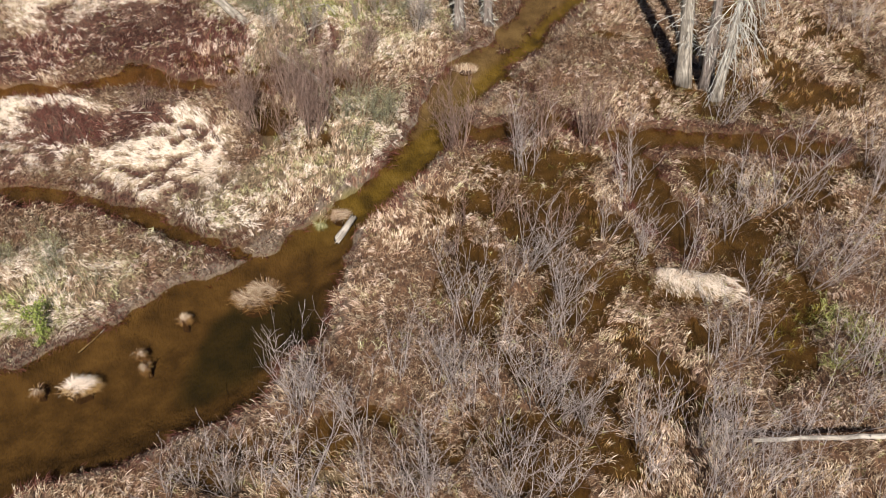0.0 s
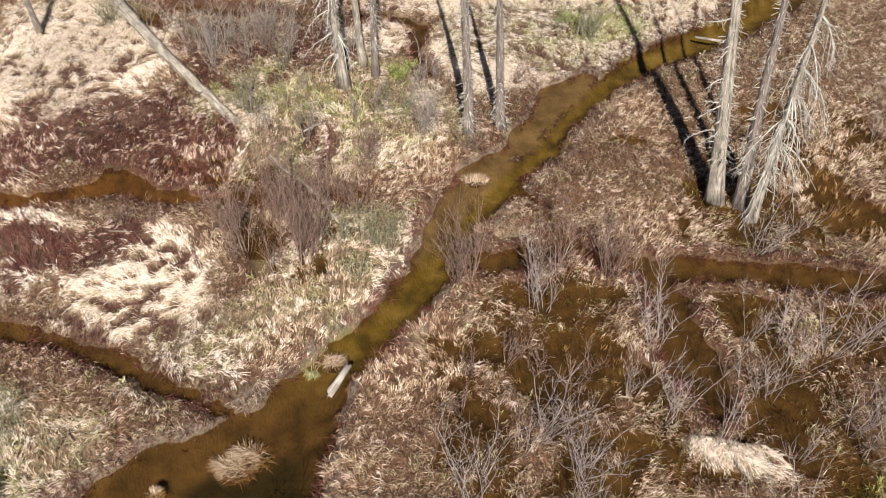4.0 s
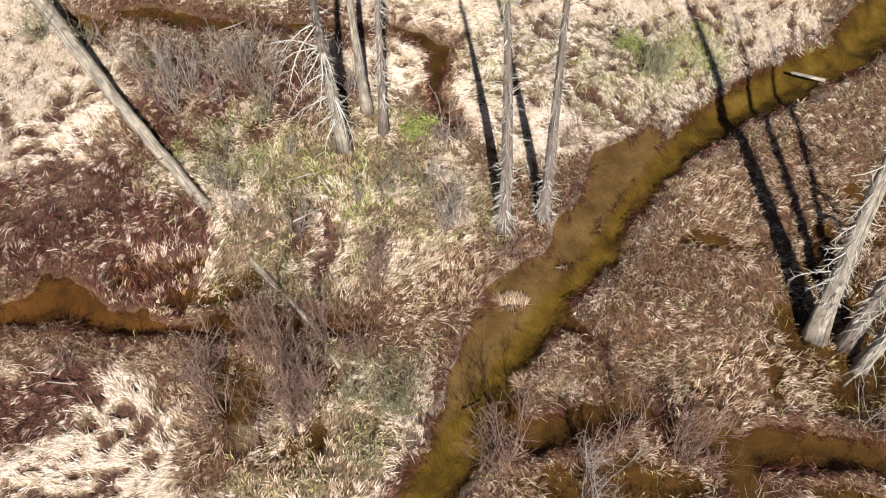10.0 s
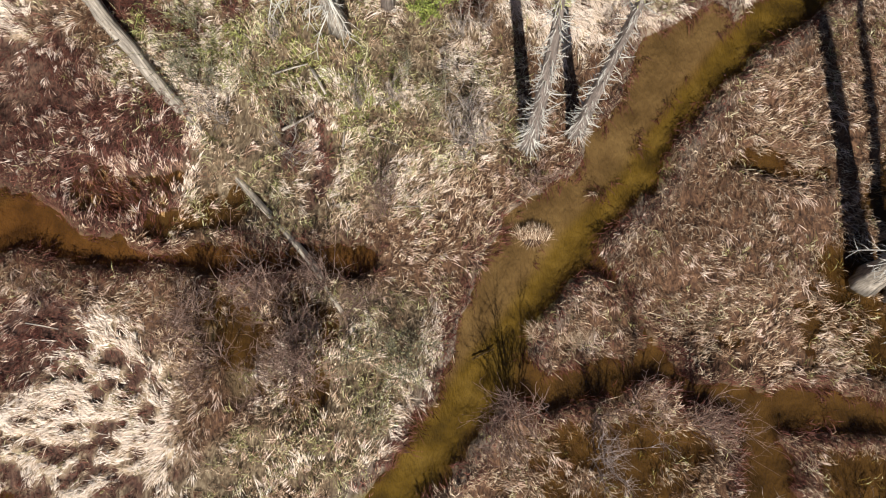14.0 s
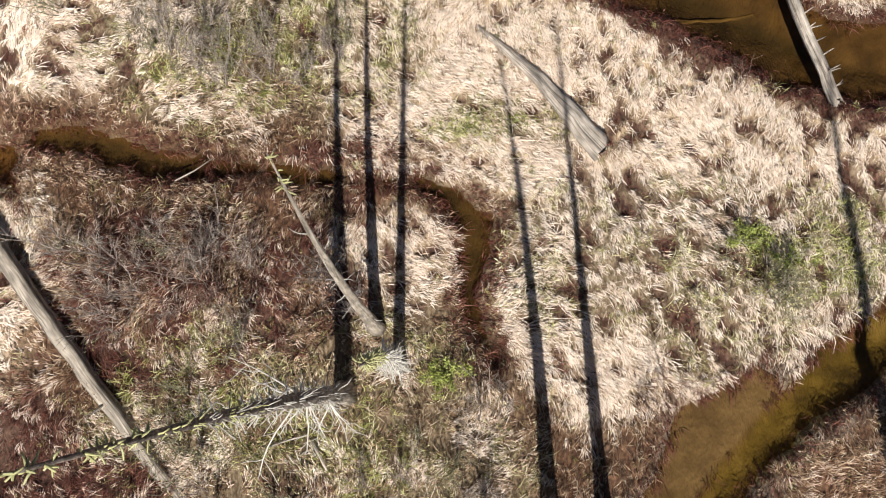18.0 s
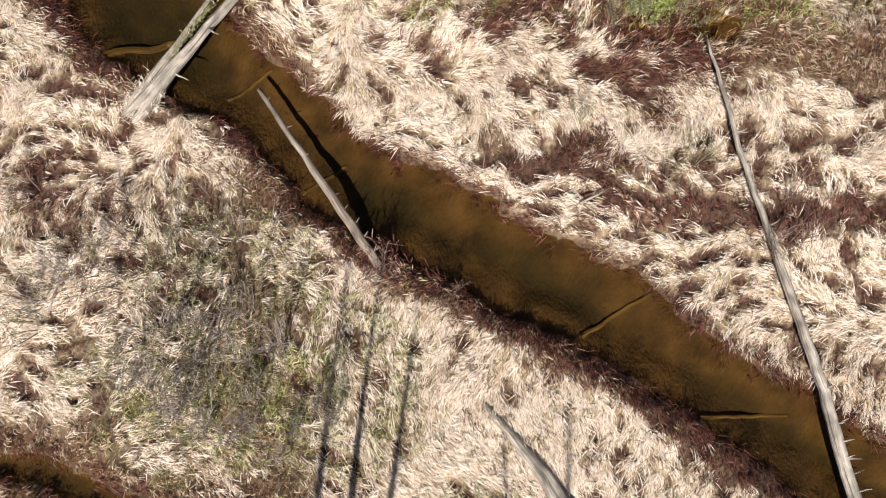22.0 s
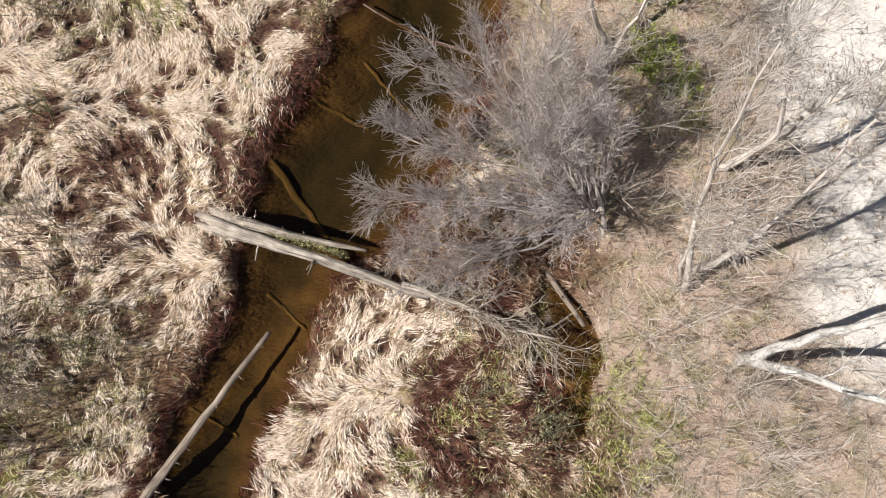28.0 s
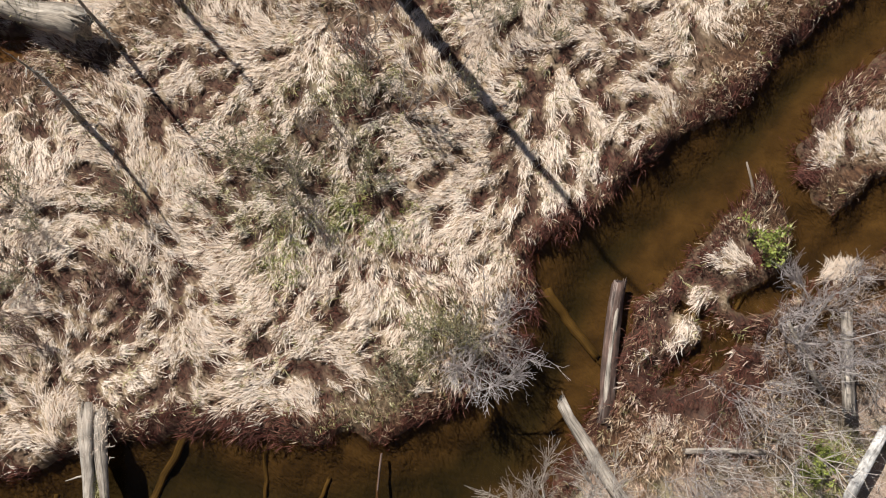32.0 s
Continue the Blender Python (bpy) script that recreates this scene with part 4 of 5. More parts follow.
log("fallen_log", [(8.75, -9.6, .5), (11.9, -9.65, .75)], [.05, .07], "thin white birch pole among brush", seed=10)
log("water_log", [(-1.85, -2.7, -.12), (-1.4, -1.95, .1)], [.12, .09], "short pale log stub at the bank", seed=11)
log("drift_log", [(-23.01, 29.7, .3), (-21.81, 31.23, .45)], [.11, .13], "bleached broken trunk on the sandy bank", seed=12)
log("drift_log", [(-22.18, 31.9, .45), (-20.75, 32.56, .5)], [.1, .12], "white birch log with dark marks on the sandy bank", M_BIRCH, seed=13, stubs=3)
log("drift_log", [(-18.68, 30.16, .15), (-19.98, 31.03, .25)], [.06, .05], "thin drift branch on the bank", seed=14)
log("drift_log", [(-22.48, 29.65, .5), (-22.15, 30.95, .4)], [.022, .03], "thin pale pole on the sandy bank", seed=27)
log("drift_log", [(-21.92, 29.14, .35), (-21.61, 30.6, .45)], [.035, .06], "grey dead pole among bank brush", M_SNAG, seed=28)
log("stick", [(-23.26, 25.95, .25), (-23.06, 26.88, -.2)], [.02, .04], "reddish stick standing in the water", M_BARKLOG, seed=15)
log("drift_log", [(11.6, 12.75, .08), (10.7, 13.1, .0)], [.06, .04], "pale driftwood log at the creek side", seed=16)
log("rotten_log", [(-7.19, 29.87, -.05), (-5.56, 30.65, .05)], [.09, .05], "old branch in the red mud", M_BARKLOG, seed=17)
log("broken_trunk", [(.35, 27.75, 0), (.6, 28.5, 2.0)], [.1, .06], "pale broken stem leaning under the spruce", seed=18)
# a broad weathered trunk, split flat, in the sedge
log("split_trunk", [(-.2, 18.3, .22), (1.2, 17.1, .25), (2.55, 15.65, .28)], [.05, .16, .27], "broad grey split trunk sunk in the sedge", seed=19, rough=.1)
for i, (p0, p1, r) in enumerate([((-10.35, 24.21), (-8.31, 25.33), .09), ((-12.2, 26.7), (-10.7, 27.7), .05), ((-18.23, 25.88), (-18.32, 27.68), .12), ((-5.0, 22.0), (-4.2, 22.9), .05),
                                 ((1.6, 20.1), (2.9, 21.3), .06), ((4.3, 18.9), (6.2, 19.3), .06), ((-22.74, 27.72), (-21.22, 28.48), .07), ((-11.44, 25.4), (-10.66, 26.59), .05), ((-7.2, 23.9), (-6.3, 24.7), .05)]):
    log("sunken_log", [(p0[0] + (p1[0] - p0[0]) * q / 5, p0[1] + (p1[1] - p0[1]) * q / 5, min(WATER_Z - r, gz(p0[0] + (p1[0] - p0[0]) * q / 5, p0[1] + (p1[1] - p0[1]) * q / 5)) + r * .1) for q in range(6)], taper(r, r * .75, 5), "waterlogged trunk lying under the creek surface", M_SUNK, seed=30 + i)
log("sunken_branch", [(-13.4, 26.85, -.14), (-12.75, 27.7, -.22), (-12.35, 28.3, -.2), (-11.8, 29.45, -.12)], [.022, .032, .04, .05], "crooked trunk half under the water", M_WETBARK, seed=40)
for i, (x0, y0, x1, y1, r) in enumerate([(-3.7, 7.55, -3.0, 7.95, .035), (-3.1, 8.95, -2.75, 8.4, .04), (-4.0, 8.8, -3.2, 9.1, .03), (-1.7, 7.5, -1.05, 7.3, .02), (-2.3, 7.2, -2.25, 7.7, .025),
                                         (-8.6, -6.5, -8.0, -5.8, .03), (.85, 2.5, 1.35, 2.75, .03), (-9.2, 2.9, -8.4, 2.8, .02), (-1.1, 5.85, -.5, 5.9, .02), (1.0, 22.8, 1.6, 23.3, .03), (-6.6, 14.3, -5.9, 14.9, .02)]):
    log("stick", [(x0, y0, gz(x0, y0) + .12), (x1, y1, gz(x1, y1) + .14)], [r, r * .6], "pale dead stick lying on the marsh", seed=50 + i, sides=6)


# a fallen treetop, bleached, with its branches
def fallen_top():
    rnd = random.Random(77)
    root = new("fallen_treetop")
    a, b_ = Vector((-6.95, 26.95, .42)), Vector((-5.31, 29.96, .55))
    line = [tuple(a.lerp(b_, i / 8) + Vector((rnd.gauss(0, .03), rnd.gauss(0, .03), .06 * math.sin(i)))) for i in range(9)]
    part("trunk", tubes("top_trunk", [(line, taper(.075, .02, 8))], 8), M_LOG, root)
    for i in range(40):
        t = rnd.random()
        p = a.lerp(b_, t)
        ang = math.atan2(b_.y - a.y, b_.x - a.x) + rnd.choice((-1, 1)) * rnd.uniform(.15, .9) + (3.14 if rnd.random() < .12 else 0)
        w = wander(rnd, p, (math.cos(ang), math.sin(ang), rnd.uniform(-.1, .5)), rnd.uniform(.5, 1.6), 5, .18)
        limb = part("branch", tubes("branch", [(w, taper(.014, .005, 5))], 4), M_LOG, root)
        fine = [(wander(rnd, w[q], (math.cos(ang + s_), math.sin(ang + s_), .1), rnd.uniform(.2, .5), 3, .2), taper(.007, .004, 3)) for q in (1, 2, 3, 4) for s_ in (-.7, .7)]
        part("twig_mass", tubes("twig_mass", fine, 4), M_LOG, limb, kind="stuff")
    return tagged(root, "bleached fallen treetop with tangled branches", "dead branches")


fallen_top()


def grass_strip(parent, a, b_, width, count, mat, label, seed, length=(.08, .22)):
    """Tufts that have taken root along a log."""
    r = np.random.default_rng(seed)
    t = r.random(count)
    base = np.array(a) + (np.array(b_) - np.array(a)) * t[:, None] + np.c_[r.normal(0, width, count), r.normal(0, width, count), np.zeros(count)]
    ang, L = r.uniform(0, 6.283, count), r.uniform(*length, count)
    d = np.c_[np.cos(ang) * .6, np.sin(ang) * .6, r.uniform(.2, 1, count)] * L[:, None]
    side = np.c_[-np.sin(ang), np.cos(ang), np.zeros(count)] * .006
    V = np.stack([base - side, base + side, base + d], 1).reshape(-1, 3)
    me_ = mesh_of("moss", V, np.arange(3 * count), np.full(count, 3))
    me_.attributes.new("tone", "FLOAT", "POINT").data.foreach_set("value", np.repeat(r.random(count), 3).astype(np.float32))
    return part("moss", me_, mat, parent, label, "stuff")


grass_strip(bridge, (-8.5, 24.1, .36), (-7.75, 25.8, .4), .05, 320, M_GREEN, "yellow-green moss and grass in the split", 3)
grass_strip(bridge, (-9.0, 22.9, .3), (-8.6, 23.6, .3), .16, 520, M_PALE, "dead grass caught on the trunk", 4, (.12, .36))

# ---- shrubs ----
M_WILLOW = bark_material("willow_twig", [(.3, (.22, .165, .14)), (.5, (.45, .37, .33)), (.7, (.68, .60, .55))], 6, .7)
M_DOGWOOD = bark_material("rusty_twig", [(.3, (.13, .07, .05)), (.5, (.31, .195, .145)), (.7, (.50, .365, .295))], 6, .7)
M_OLIVE = bark_material("olive_twig", [(.3, (.12, .11, .06)), (.5, (.28, .26, .16)), (.7, (.46, .43, .31))], 6, .7)
M_ALDER = bark_material("alder_bark", [(.3, (.40, .335, .275)), (.5, (.66, .585, .51)), (.7, (.85, .78, .70))], 5, .7)
M_GREYTWIG = bark_material("grey_alder_twig", [(.3, (.30, .245, .22)), (.5, (.54, .475, .44)), (.7, (.77, .70, .66))], 5, .7)
M_BUD = grass_material("olive_bud", [(.2, (.14, .12, .05)), (.5, (.30, .27, .13)), (.85, (.52, .48, .28))], .6, 0, .6)
M_LEAF = grass_material("spring_leaf", [(.2, (.095, .125, .02)), (.5, (.26, .30, .055)), (.85, (.47, .49, .16))], .5, 0, .6)
M_NEEDLE = grass_material("spruce_needle", [(.15, (.045, .05, .014)), (.45, (.125, .136, .036)), (.85, (.27, .275, .095))], .5, 0, .6)


def bush_runs(rnd, height, stems, spread, twigs, r0):
    """Crooked stems from one root, with side twigs: two lists of tubes."""
    main, fine = [], []
    for s in range(stems):
        a = rnd.uniform(0, 6.283)
        o = rnd.uniform(.02, .16)
        h = height * rnd.uniform(.55, 1.0)
        w = wander(rnd, (math.cos(a) * o, math.sin(a) * o, -.08), (math.cos(a) * spread * rnd.random(), math.sin(a) * spread * rnd.random(), 1), h, 6, .09, .03)
        r = r0 * rnd.uniform(.6, 1.1)
        main.append((w, taper(r, r * .3, 6)))
        for q in range(twigs):
            i = rnd.randrange(2, 7)
            b_ = rnd.uniform(0, 6.283)
            e = wander(rnd, w[i], (math.cos(b_) * .45, math.sin(b_) * .45, rnd.uniform(.5, 1.2)), h * rnd.uniform(.15, .38), 2, .18, .05)
            fine.append((e, taper(r * .5, r * .24, 2)))
            if rnd.random() < .6:
                b2 = b_ + rnd.uniform(-1.2, 1.2)
                fine.append((wander(rnd, e[1], (math.cos(b2) * .6, math.sin(b2) * .6, .9), h * rnd.uniform(.08, .18), 1, .15), taper(r * .34, r * .2, 1)))
    return main, fine


def leaf_mesh(rnd, runs, per, size):
    """Small folded leaves along the twigs."""
    V, k = [], 0
    for pts, _ in runs:
        for _i in range(per):
            p = Vector(pts[rnd.randrange(1, len(pts))]) + Vector((rnd.gauss(0, .03), rnd.gauss(0, .03), rnd.gauss(0, .03)))
            d = Vector((rnd.gauss(0, 1), rnd.gauss(0, 1), rnd.gauss(.2, .6))).normalized() * size * rnd.uniform(.6, 1.4)
            s = d.cross(Vector((rnd.gauss(0, 1), rnd.gauss(0, 1), 1))).normalized() * size * .3
            V += [p, p + d * .5 + s, p + d, p + d * .5 - s]
            k += 1
    return mesh_of("leaves", np.array([tuple(v) for v in V]), np.arange(4 * k), np.full(k, 4))


def shrub(name, label, mat, height, stems, spread, twigs, r0, seed, leaves=0, leaf=.03, green=None):
    rnd = random.Random(seed)
    main, fine = bush_runs(rnd, height, stems, spread, twigs, r0)
    root = new(name)
    for m_ in main:
        part("stem", tubes("stem", [m_], 4), mat, root)
    part("twig_mass", tubes("twig_mass", fine, 3), mat, root, kind="stuff")
    if leaves:
        part("foliage", leaf_mesh(rnd, fine, leaves, leaf), green or M_LEAF, root, kind="stuff")
    return tagged(root, label, "shrub", name.replace("_", " ") + "s")


def set_out(kinds, spots, seed, low=.75, high=1.25, clear=.25):
    """Copies of the shrubs over spots (x, y, radius x, radius y, how many)."""
    rnd = random.Random(seed)
    first = {id(k): True for k in kinds}
    for cx, cy, rx, ry, count in spots:
        done, tries = 0, 0
        while done < count and tries < count * 30:
            tries += 1
            a, r = rnd.uniform(0, 6.283), math.sqrt(rnd.random())
            x, y = cx + rx * r * math.cos(a), cy + ry * r * math.sin(a)
            if float(T_WATER(x, y)) < clear:
                continue
            done += 1
            k = rnd.choice(kinds)
            m = pose(x, y, gz(x, y), rnd.uniform(-8, 8), rnd.uniform(-8, 8), rnd.uniform(0, 360)) @ Matrix.Scale(rnd.uniform(low, high), 4)
            if first[id(k)]:
                k.matrix_basis, first[id(k)] = m, False
            else:
                copy_thing(k, m)


def copy_sets(make, n_, seed):
    return [make(seed + i) for i in range(n_)]


willows = copy_sets(lambda s: shrub("willow_shrub", "leafless grey willow shrub standing in the bog", M_WILLOW, 2.4, 6, .45, 10, .011, s), 5, 100)
set_out(willows, [(7.0, -3.2, 1.0, .8, 3), (3.4, -5.2, 1.6, 2.0, 7), (6.2, -7.3, 3.6, 1.6, 8), (10.5, -3.0, 2.8, 2.4, 9), (10.6, 2.0, .4, .3, 2), (3.6, -8.8, 2.4, 1.0, 6), (10.5, -8.2, 2.4, 1.8, 8),
                  (5.0, .6, 1.4, .8, 2), (7.6, -1.2, .8, .8, 2), (-1.2, -8.6, 1.6, 1.0, 6), (1.2, -8.2, 1.6, 1.2, 7), (7.0, -9.2, 2.2, .8, 6), (-3.5, -11.0, 2.5, .8, 8), (2.0, -10.6, 3.0, .8, 12), (8.0, -10.8, 4.0, .8, 12), (12.5, -6.0, 1.6, 2.6, 7), (13.2, .5, 2.5, 3, 6), (14.8, 7.5, 2.5, 2, 4)], 31, clear=.05)
tawny = copy_sets(lambda s: shrub("rusty_shrub", "leafless rust-brown shrub with dense fine twigs", M_DOGWOOD, 1.4, 8, .8, 9, .014, s), 4, 120)
set_out(tawny, [(-4.6, 2.9, 2.2, 1.5, 4), (2.1, 6.4, .5, .4, 2), (4.3, 10.3, .8, .5, 2), (-8.2, 3.1, 1.4, .4, 3), (13.6, 16.9, .7, .5, 3),
                (3.4, -2.3, 2.5, 1.4, 6), (-6.8, 12.2, 2.6, 1.5, 8), (-.6, 20.6, 3.2, .3, 3), (5.5, 23.6, .6, .9, 3), (-9.0, 20.8, 1.6, .8, 4)], 32, clear=.08)
olives = copy_sets(lambda s: shrub("budding_shrub", "olive-grey shrub with first spring buds", M_OLIVE, 1.3, 7, .6, 11, .011, s, 1, .04, M_BUD), 5, 140)
set_out(olives, [(-5.6, 18.0, 2.6, 1.8, 8), (-6.8, 20.4, 1.9, .8, 3), (-6.5, 11.9, 2.8, 1.5, 3), (-3.0, 9.0, 3.4, 1.8, 9), (-8.5, 18.8, 1.8, 1.6, 4), (-1.2, 2.0, 1.2, 2.0, 7), (6.3, 13.2, 1.3, .8, 5), (-10.5, -4.4, 2.6, 1.0, 7),
                 (-15.67, 20.73, 2.2, 1.5, 10), (-15.25, 25.3, 1.7, .8, 8), (-8.3, 26.5, .3, .3, 1), (-13.0, 20.5, 1.8, 1.4, 5), (-20.18, 20.65, 2.2, 1.2, 5), (-11.0, 14.4, 1.8, 1.0, 4), (2.0, 24.2, 2.4, .7, 3), (-3.4, 29.2, 2.6, 1.2, 9), (1.5, 27.8, 1.6, .6, 5)], 33)
brush = copy_sets(lambda s: shrub("forest_brush", "pale leafless brush on the forest floor", M_ALDER, 1.8, 7, .9, 11, .0095, s), 5, 160)
set_out(brush, [(-1.5, 33.0, 5.0, 2.2, 12), (5.5, 31.5, 3.2, 2.4, 10), (-9.21, 32.88, 3.2, 1.8, 7), (-15.02, 31.66, 2.2, 1.8, 5), (-15.5, 32.4, 1.4, 1.0, 2)], 34, clear=.1)
bank_brush = copy_sets(lambda s: shrub("bank_brush", "fine purple-grey leafless brush on the creek bank", M_GREYTWIG, 1.5, 9, 1.1, 12, .009, s), 3, 300)
set_out(bank_brush, [(-18.6, 31.0, 1.3, .9, 8), (-21.6, 29.9, 1.5, .8, 11), (-16.5, 26.3, .6, .6, 5), (-23.6, 29.9, .9, .5, 4)], 42, clear=.1)
green = copy_sets(lambda s: shrub("leafing_shrub", "low shrub in fresh yellow-green leaf", M_OLIVE, .7, 8, 1.0, 6, .008, s, 7, .05), 3, 180)
set_out(green, [(-13.32, 33.65, 1.0, .8, 6), (-11.19, 33.47, .8, .7, 6), (6.3, 13.7, .9, .5, 4), (-.7, 10.5, .2, .2, 2), (-16.68, 33.09, 1.2, .8, 4), (1.8, 27.8, .6, .35, 7), (-20.93, 31.43, .7, .5, 3), (-9.6, -6.0, .5, .5, 2), (-22.62, 27.53, .3, .2, 1)], 35, clear=-.3)
M_BROWNTWIG = bark_material("bog_twig", [(.3, (.20, .155, .125)), (.5, (.39, .32, .265)), (.7, (.58, .505, .44))], 6, .8)
thicket = copy_sets(lambda s: shrub("bog_brush", "dense grey-brown leafless brush in the marsh", M_BROWNTWIG, 1.6, 7, .4, 12, .012, s), 5, 220)
set_out(thicket, [(-6.4, 12.2, 2.7, 1.2, 16), (-5.3, 17.9, 2.4, 1.5, 14), (-3.6, 8.4, 2.6, 1.8, 5), (.6, 8.0, .8, .8, 3), (-8.3, 19.0, 1.6, 1.4, 5), (2.3, 5.6, .25, .25, 2), (-2.2, 12.4, 1.0, .8, 4), (-16.89, 20.9, 2.6, 1.4, 6), (.3, 10.2, .5, .4, 2)], 38, clear=.05)
fans = copy_sets(lambda s: shrub("rusty_shrub", "tall reddish-brown leafless shrub with fanned twigs", M_DOGWOOD, 2.1, 10, .5, 11, .012, s), 3, 240)
set_out(fans, [(-4.4, 2.9, 2.0, 1.4, 15), (-2.2, 4.3, 1.2, .7, 4), (1.4, 1.4, .8, .7, 3), (5.4, 1.3, 1.6, .5, 4), (-1.0, 6.0, .8, .5, 2)], 39, clear=.05)
saplings = copy_sets(lambda s: shrub("bare_sapling", "thin leafless sapling at the wood edge", M_ALDER, 3.2, 3, .35, 16, .012, s), 5, 260)
set_out(saplings, [(-3.0, 32.6, 3.2, 1.6, 12), (-9.6, 32.8, 2.6, 1.8, 12), (-13.2, 33.4, 2.6, 2.0, 12), (-16.4, 32.6, 1.6, 1.6, 8), (2.6, 31.8, 1.8, 1.2, 7), (5.2, 31.0, 1.8, 1.6, 7), (-6.6, 34.2, 2.2, 1.4, 8), (-19.6, 31.0, 1.2, .8, 4)], 40, clear=.1)
# reeds of dead stems, dark and thin, upright among the sedge
stalks = copy_sets(lambda s: shrub("dead_stalks", "dark upright dead stalks in the sedge", M_DOGWOOD, .9, 5, .25, 3, .008, s), 3, 200)
set_out(stalks, [(3.5, 13.6, 2.5, 1.2, 7), (.3, 22.9, 2.2, .8, 5), (-3.5, 18.6, 2.0, 1.5, 5), (6.8, 23.2, 1.4, 1.2, 4), (-17.6, 22.83, 3, 1.5, 6), (-10.37, 21.09, 1.5, 1.2, 4), (5.8, 17.2, .8, .4, 3)], 36)

tall = copy_sets(lambda s: shrub("dead_stalks", "tall thin dark dead stems among marsh shrubs", M_BROWNTWIG, 1.9, 3, .2, 4, .011, s), 3, 280)
set_out(tall, [(-6.6, 20.2, 2.2, 1.4, 12), (-5.4, 17.6, 2.2, 1.6, 9), (-6.0, 12.4, 2.4, 1.2, 8), (4.4, 13.0, 2.6, 1.0, 7), (-9.0, 18.6, 1.8, 1.6, 7)], 41)


# ---- tussocks ----
M_PEAT = bark_material("peat", [(.3, (.03, .016, .009)), (.55, (.08, .045, .025)), (.75, (.14, .09, .055))], 6, .95, (1, 1, 1))


def tussock(x, y, r, h, mat, label, count=260, length=(.2, .45), seed=0):
    """A hump of peat crowned with blades."""
    rr = np.random.default_rng(seed)
    root = new("sedge_tussock")
    z0 = min(gz(x, y), WATER_Z)
    bm = bmesh.new()
    bmesh.ops.create_icosphere(bm, subdivisions=2, radius=1.0)
    for v in bm.verts:
        v.co *= 1 + .5 * (noise.noise(v.co * 1.7 + Vector((seed, 0, 0))))
        v.co = Vector((v.co.x * r * .8, v.co.y * r * .68, max(v.co.z, -.6) * (WATER_Z + h - z0) * .9))
    part("hump", bm, M_PEAT, root)
    a, q = rr.uniform(0, 6.283, count), np.sqrt(rr.random(count)) * r * .9
    px, py = q * np.cos(a), q * np.sin(a) * .85
    pz = (WATER_Z + h - z0) * np.sqrt(np.clip(1 - (q / r) ** 2, .05, 1)) - .03
    lay = rr.uniform(0, 6.283)
    da = np.where(rr.random(count) < .15, a, lay + rr.normal(0, .45, count))
    px, py = px * 1.25 + .2 * r * np.sin(3 * a + lay), py * (.75 + .3 * np.sin(2 * a + lay))
    L, W, U = rr.uniform(*length, count) * (.4 + .6 * r), rr.uniform(.005, .011, count), rr.uniform(.1, 1.0, count)
    dx, dy = np.cos(da), np.sin(da)
    sx, sy = -dy * W / 2, dx * W / 2
    mx, my, mz = px + dx * L * np.cos(U) * .5, py + dy * L * np.cos(U) * .5, pz + L * np.sin(U) * .7
    tx, ty, tz = px + dx * L * np.cos(U), py + dy * L * np.cos(U), pz + L * np.sin(U) * .55
    V = np.stack([np.c_[px - sx, py - sy, pz], np.c_[px + sx, py + sy, pz], np.c_[mx + sx, my + sy, mz], np.c_[mx - sx, my - sy, mz], np.c_[tx, ty, tz]], 1)
    flat = (np.arange(count)[:, None] * 5 + np.array([0, 1, 2, 3, 3, 2, 4])).ravel()
    crown = mesh_of("grass_crown", V.reshape(-1, 3), flat, np.tile([4, 3], count))
    crown.attributes.new("tone", "FLOAT", "POINT").data.foreach_set("value", np.repeat(rr.random(count), 5).astype(np.float32))
    part("grass_crown", crown, mat, root, kind="stuff")
    root.location = (x, y, z0)
    return tagged(root, label, "grass tussock", "sedge tussocks")


for i, (x, y, r, h, mat, lab) in enumerate([
        (-8.3, -7.6, .42, .22, M_PALE, "cream sedge tussock rising from the pond"), (-5.9, -5.5, .14, .12, M_BROWN, "small brown tussock in the pond"), (-6.9, -6.6, .1, .1, M_BROWN, "small brown tussock in the pond"),
        (-6.6, -7.0, .1, .1, M_BROWN, "small brown tussock in the pond"), (-9.3, -7.7, .12, .12, M_BROWN, "small brown tussock in the pond"), (-4.1, -4.8, .5, .16, M_BROWN, "brown sedge islet in the pond"), (-3.75, -4.45, .5, .16, M_BROWN, "brown sedge islet in the pond"),
        (-1.9, -1.7, .26, .3, M_BROWN, "straw tussock at the narrows of the creek"), (-2.4, -2.0, .14, .14, M_GREEN, "small tussock at the bank"), (2.15, 5.35, .34, .2, M_BROWN, "brown tussock on the mud shelf"), (2.6, 3.1, .4, .2, M_BROWN, "sedge tussock in the creek"),
        (3.4, 3.3, .4, .2, M_BROWN, "pale sedge tussock at the creek mouth"), (6.95, 8.95, .35, .3, M_BROWN, "upright straw tussock on the bank"), (-22.05, 27.79, .4, .25, M_RUST, "rusty sedge islet in the creek"), 
        (-24.66, 26.81, .5, .3, M_RUST, "rusty sedge islet in the creek"), (-23.58, 28.94, .35, .3, M_PALE, "straw tussock islet in the creek"), (-18.33, 29.69, .5, .4, M_PALE, "sedge tussock on the bank"), (-23.24, 26.66, .12, .12, M_RUST, "tiny tussock in the creek")]):
    tussock(x, y, r * .9, h * .5, mat, lab, count=int(160 + 1700 * r), length=(.3, .6), seed=300 + i)


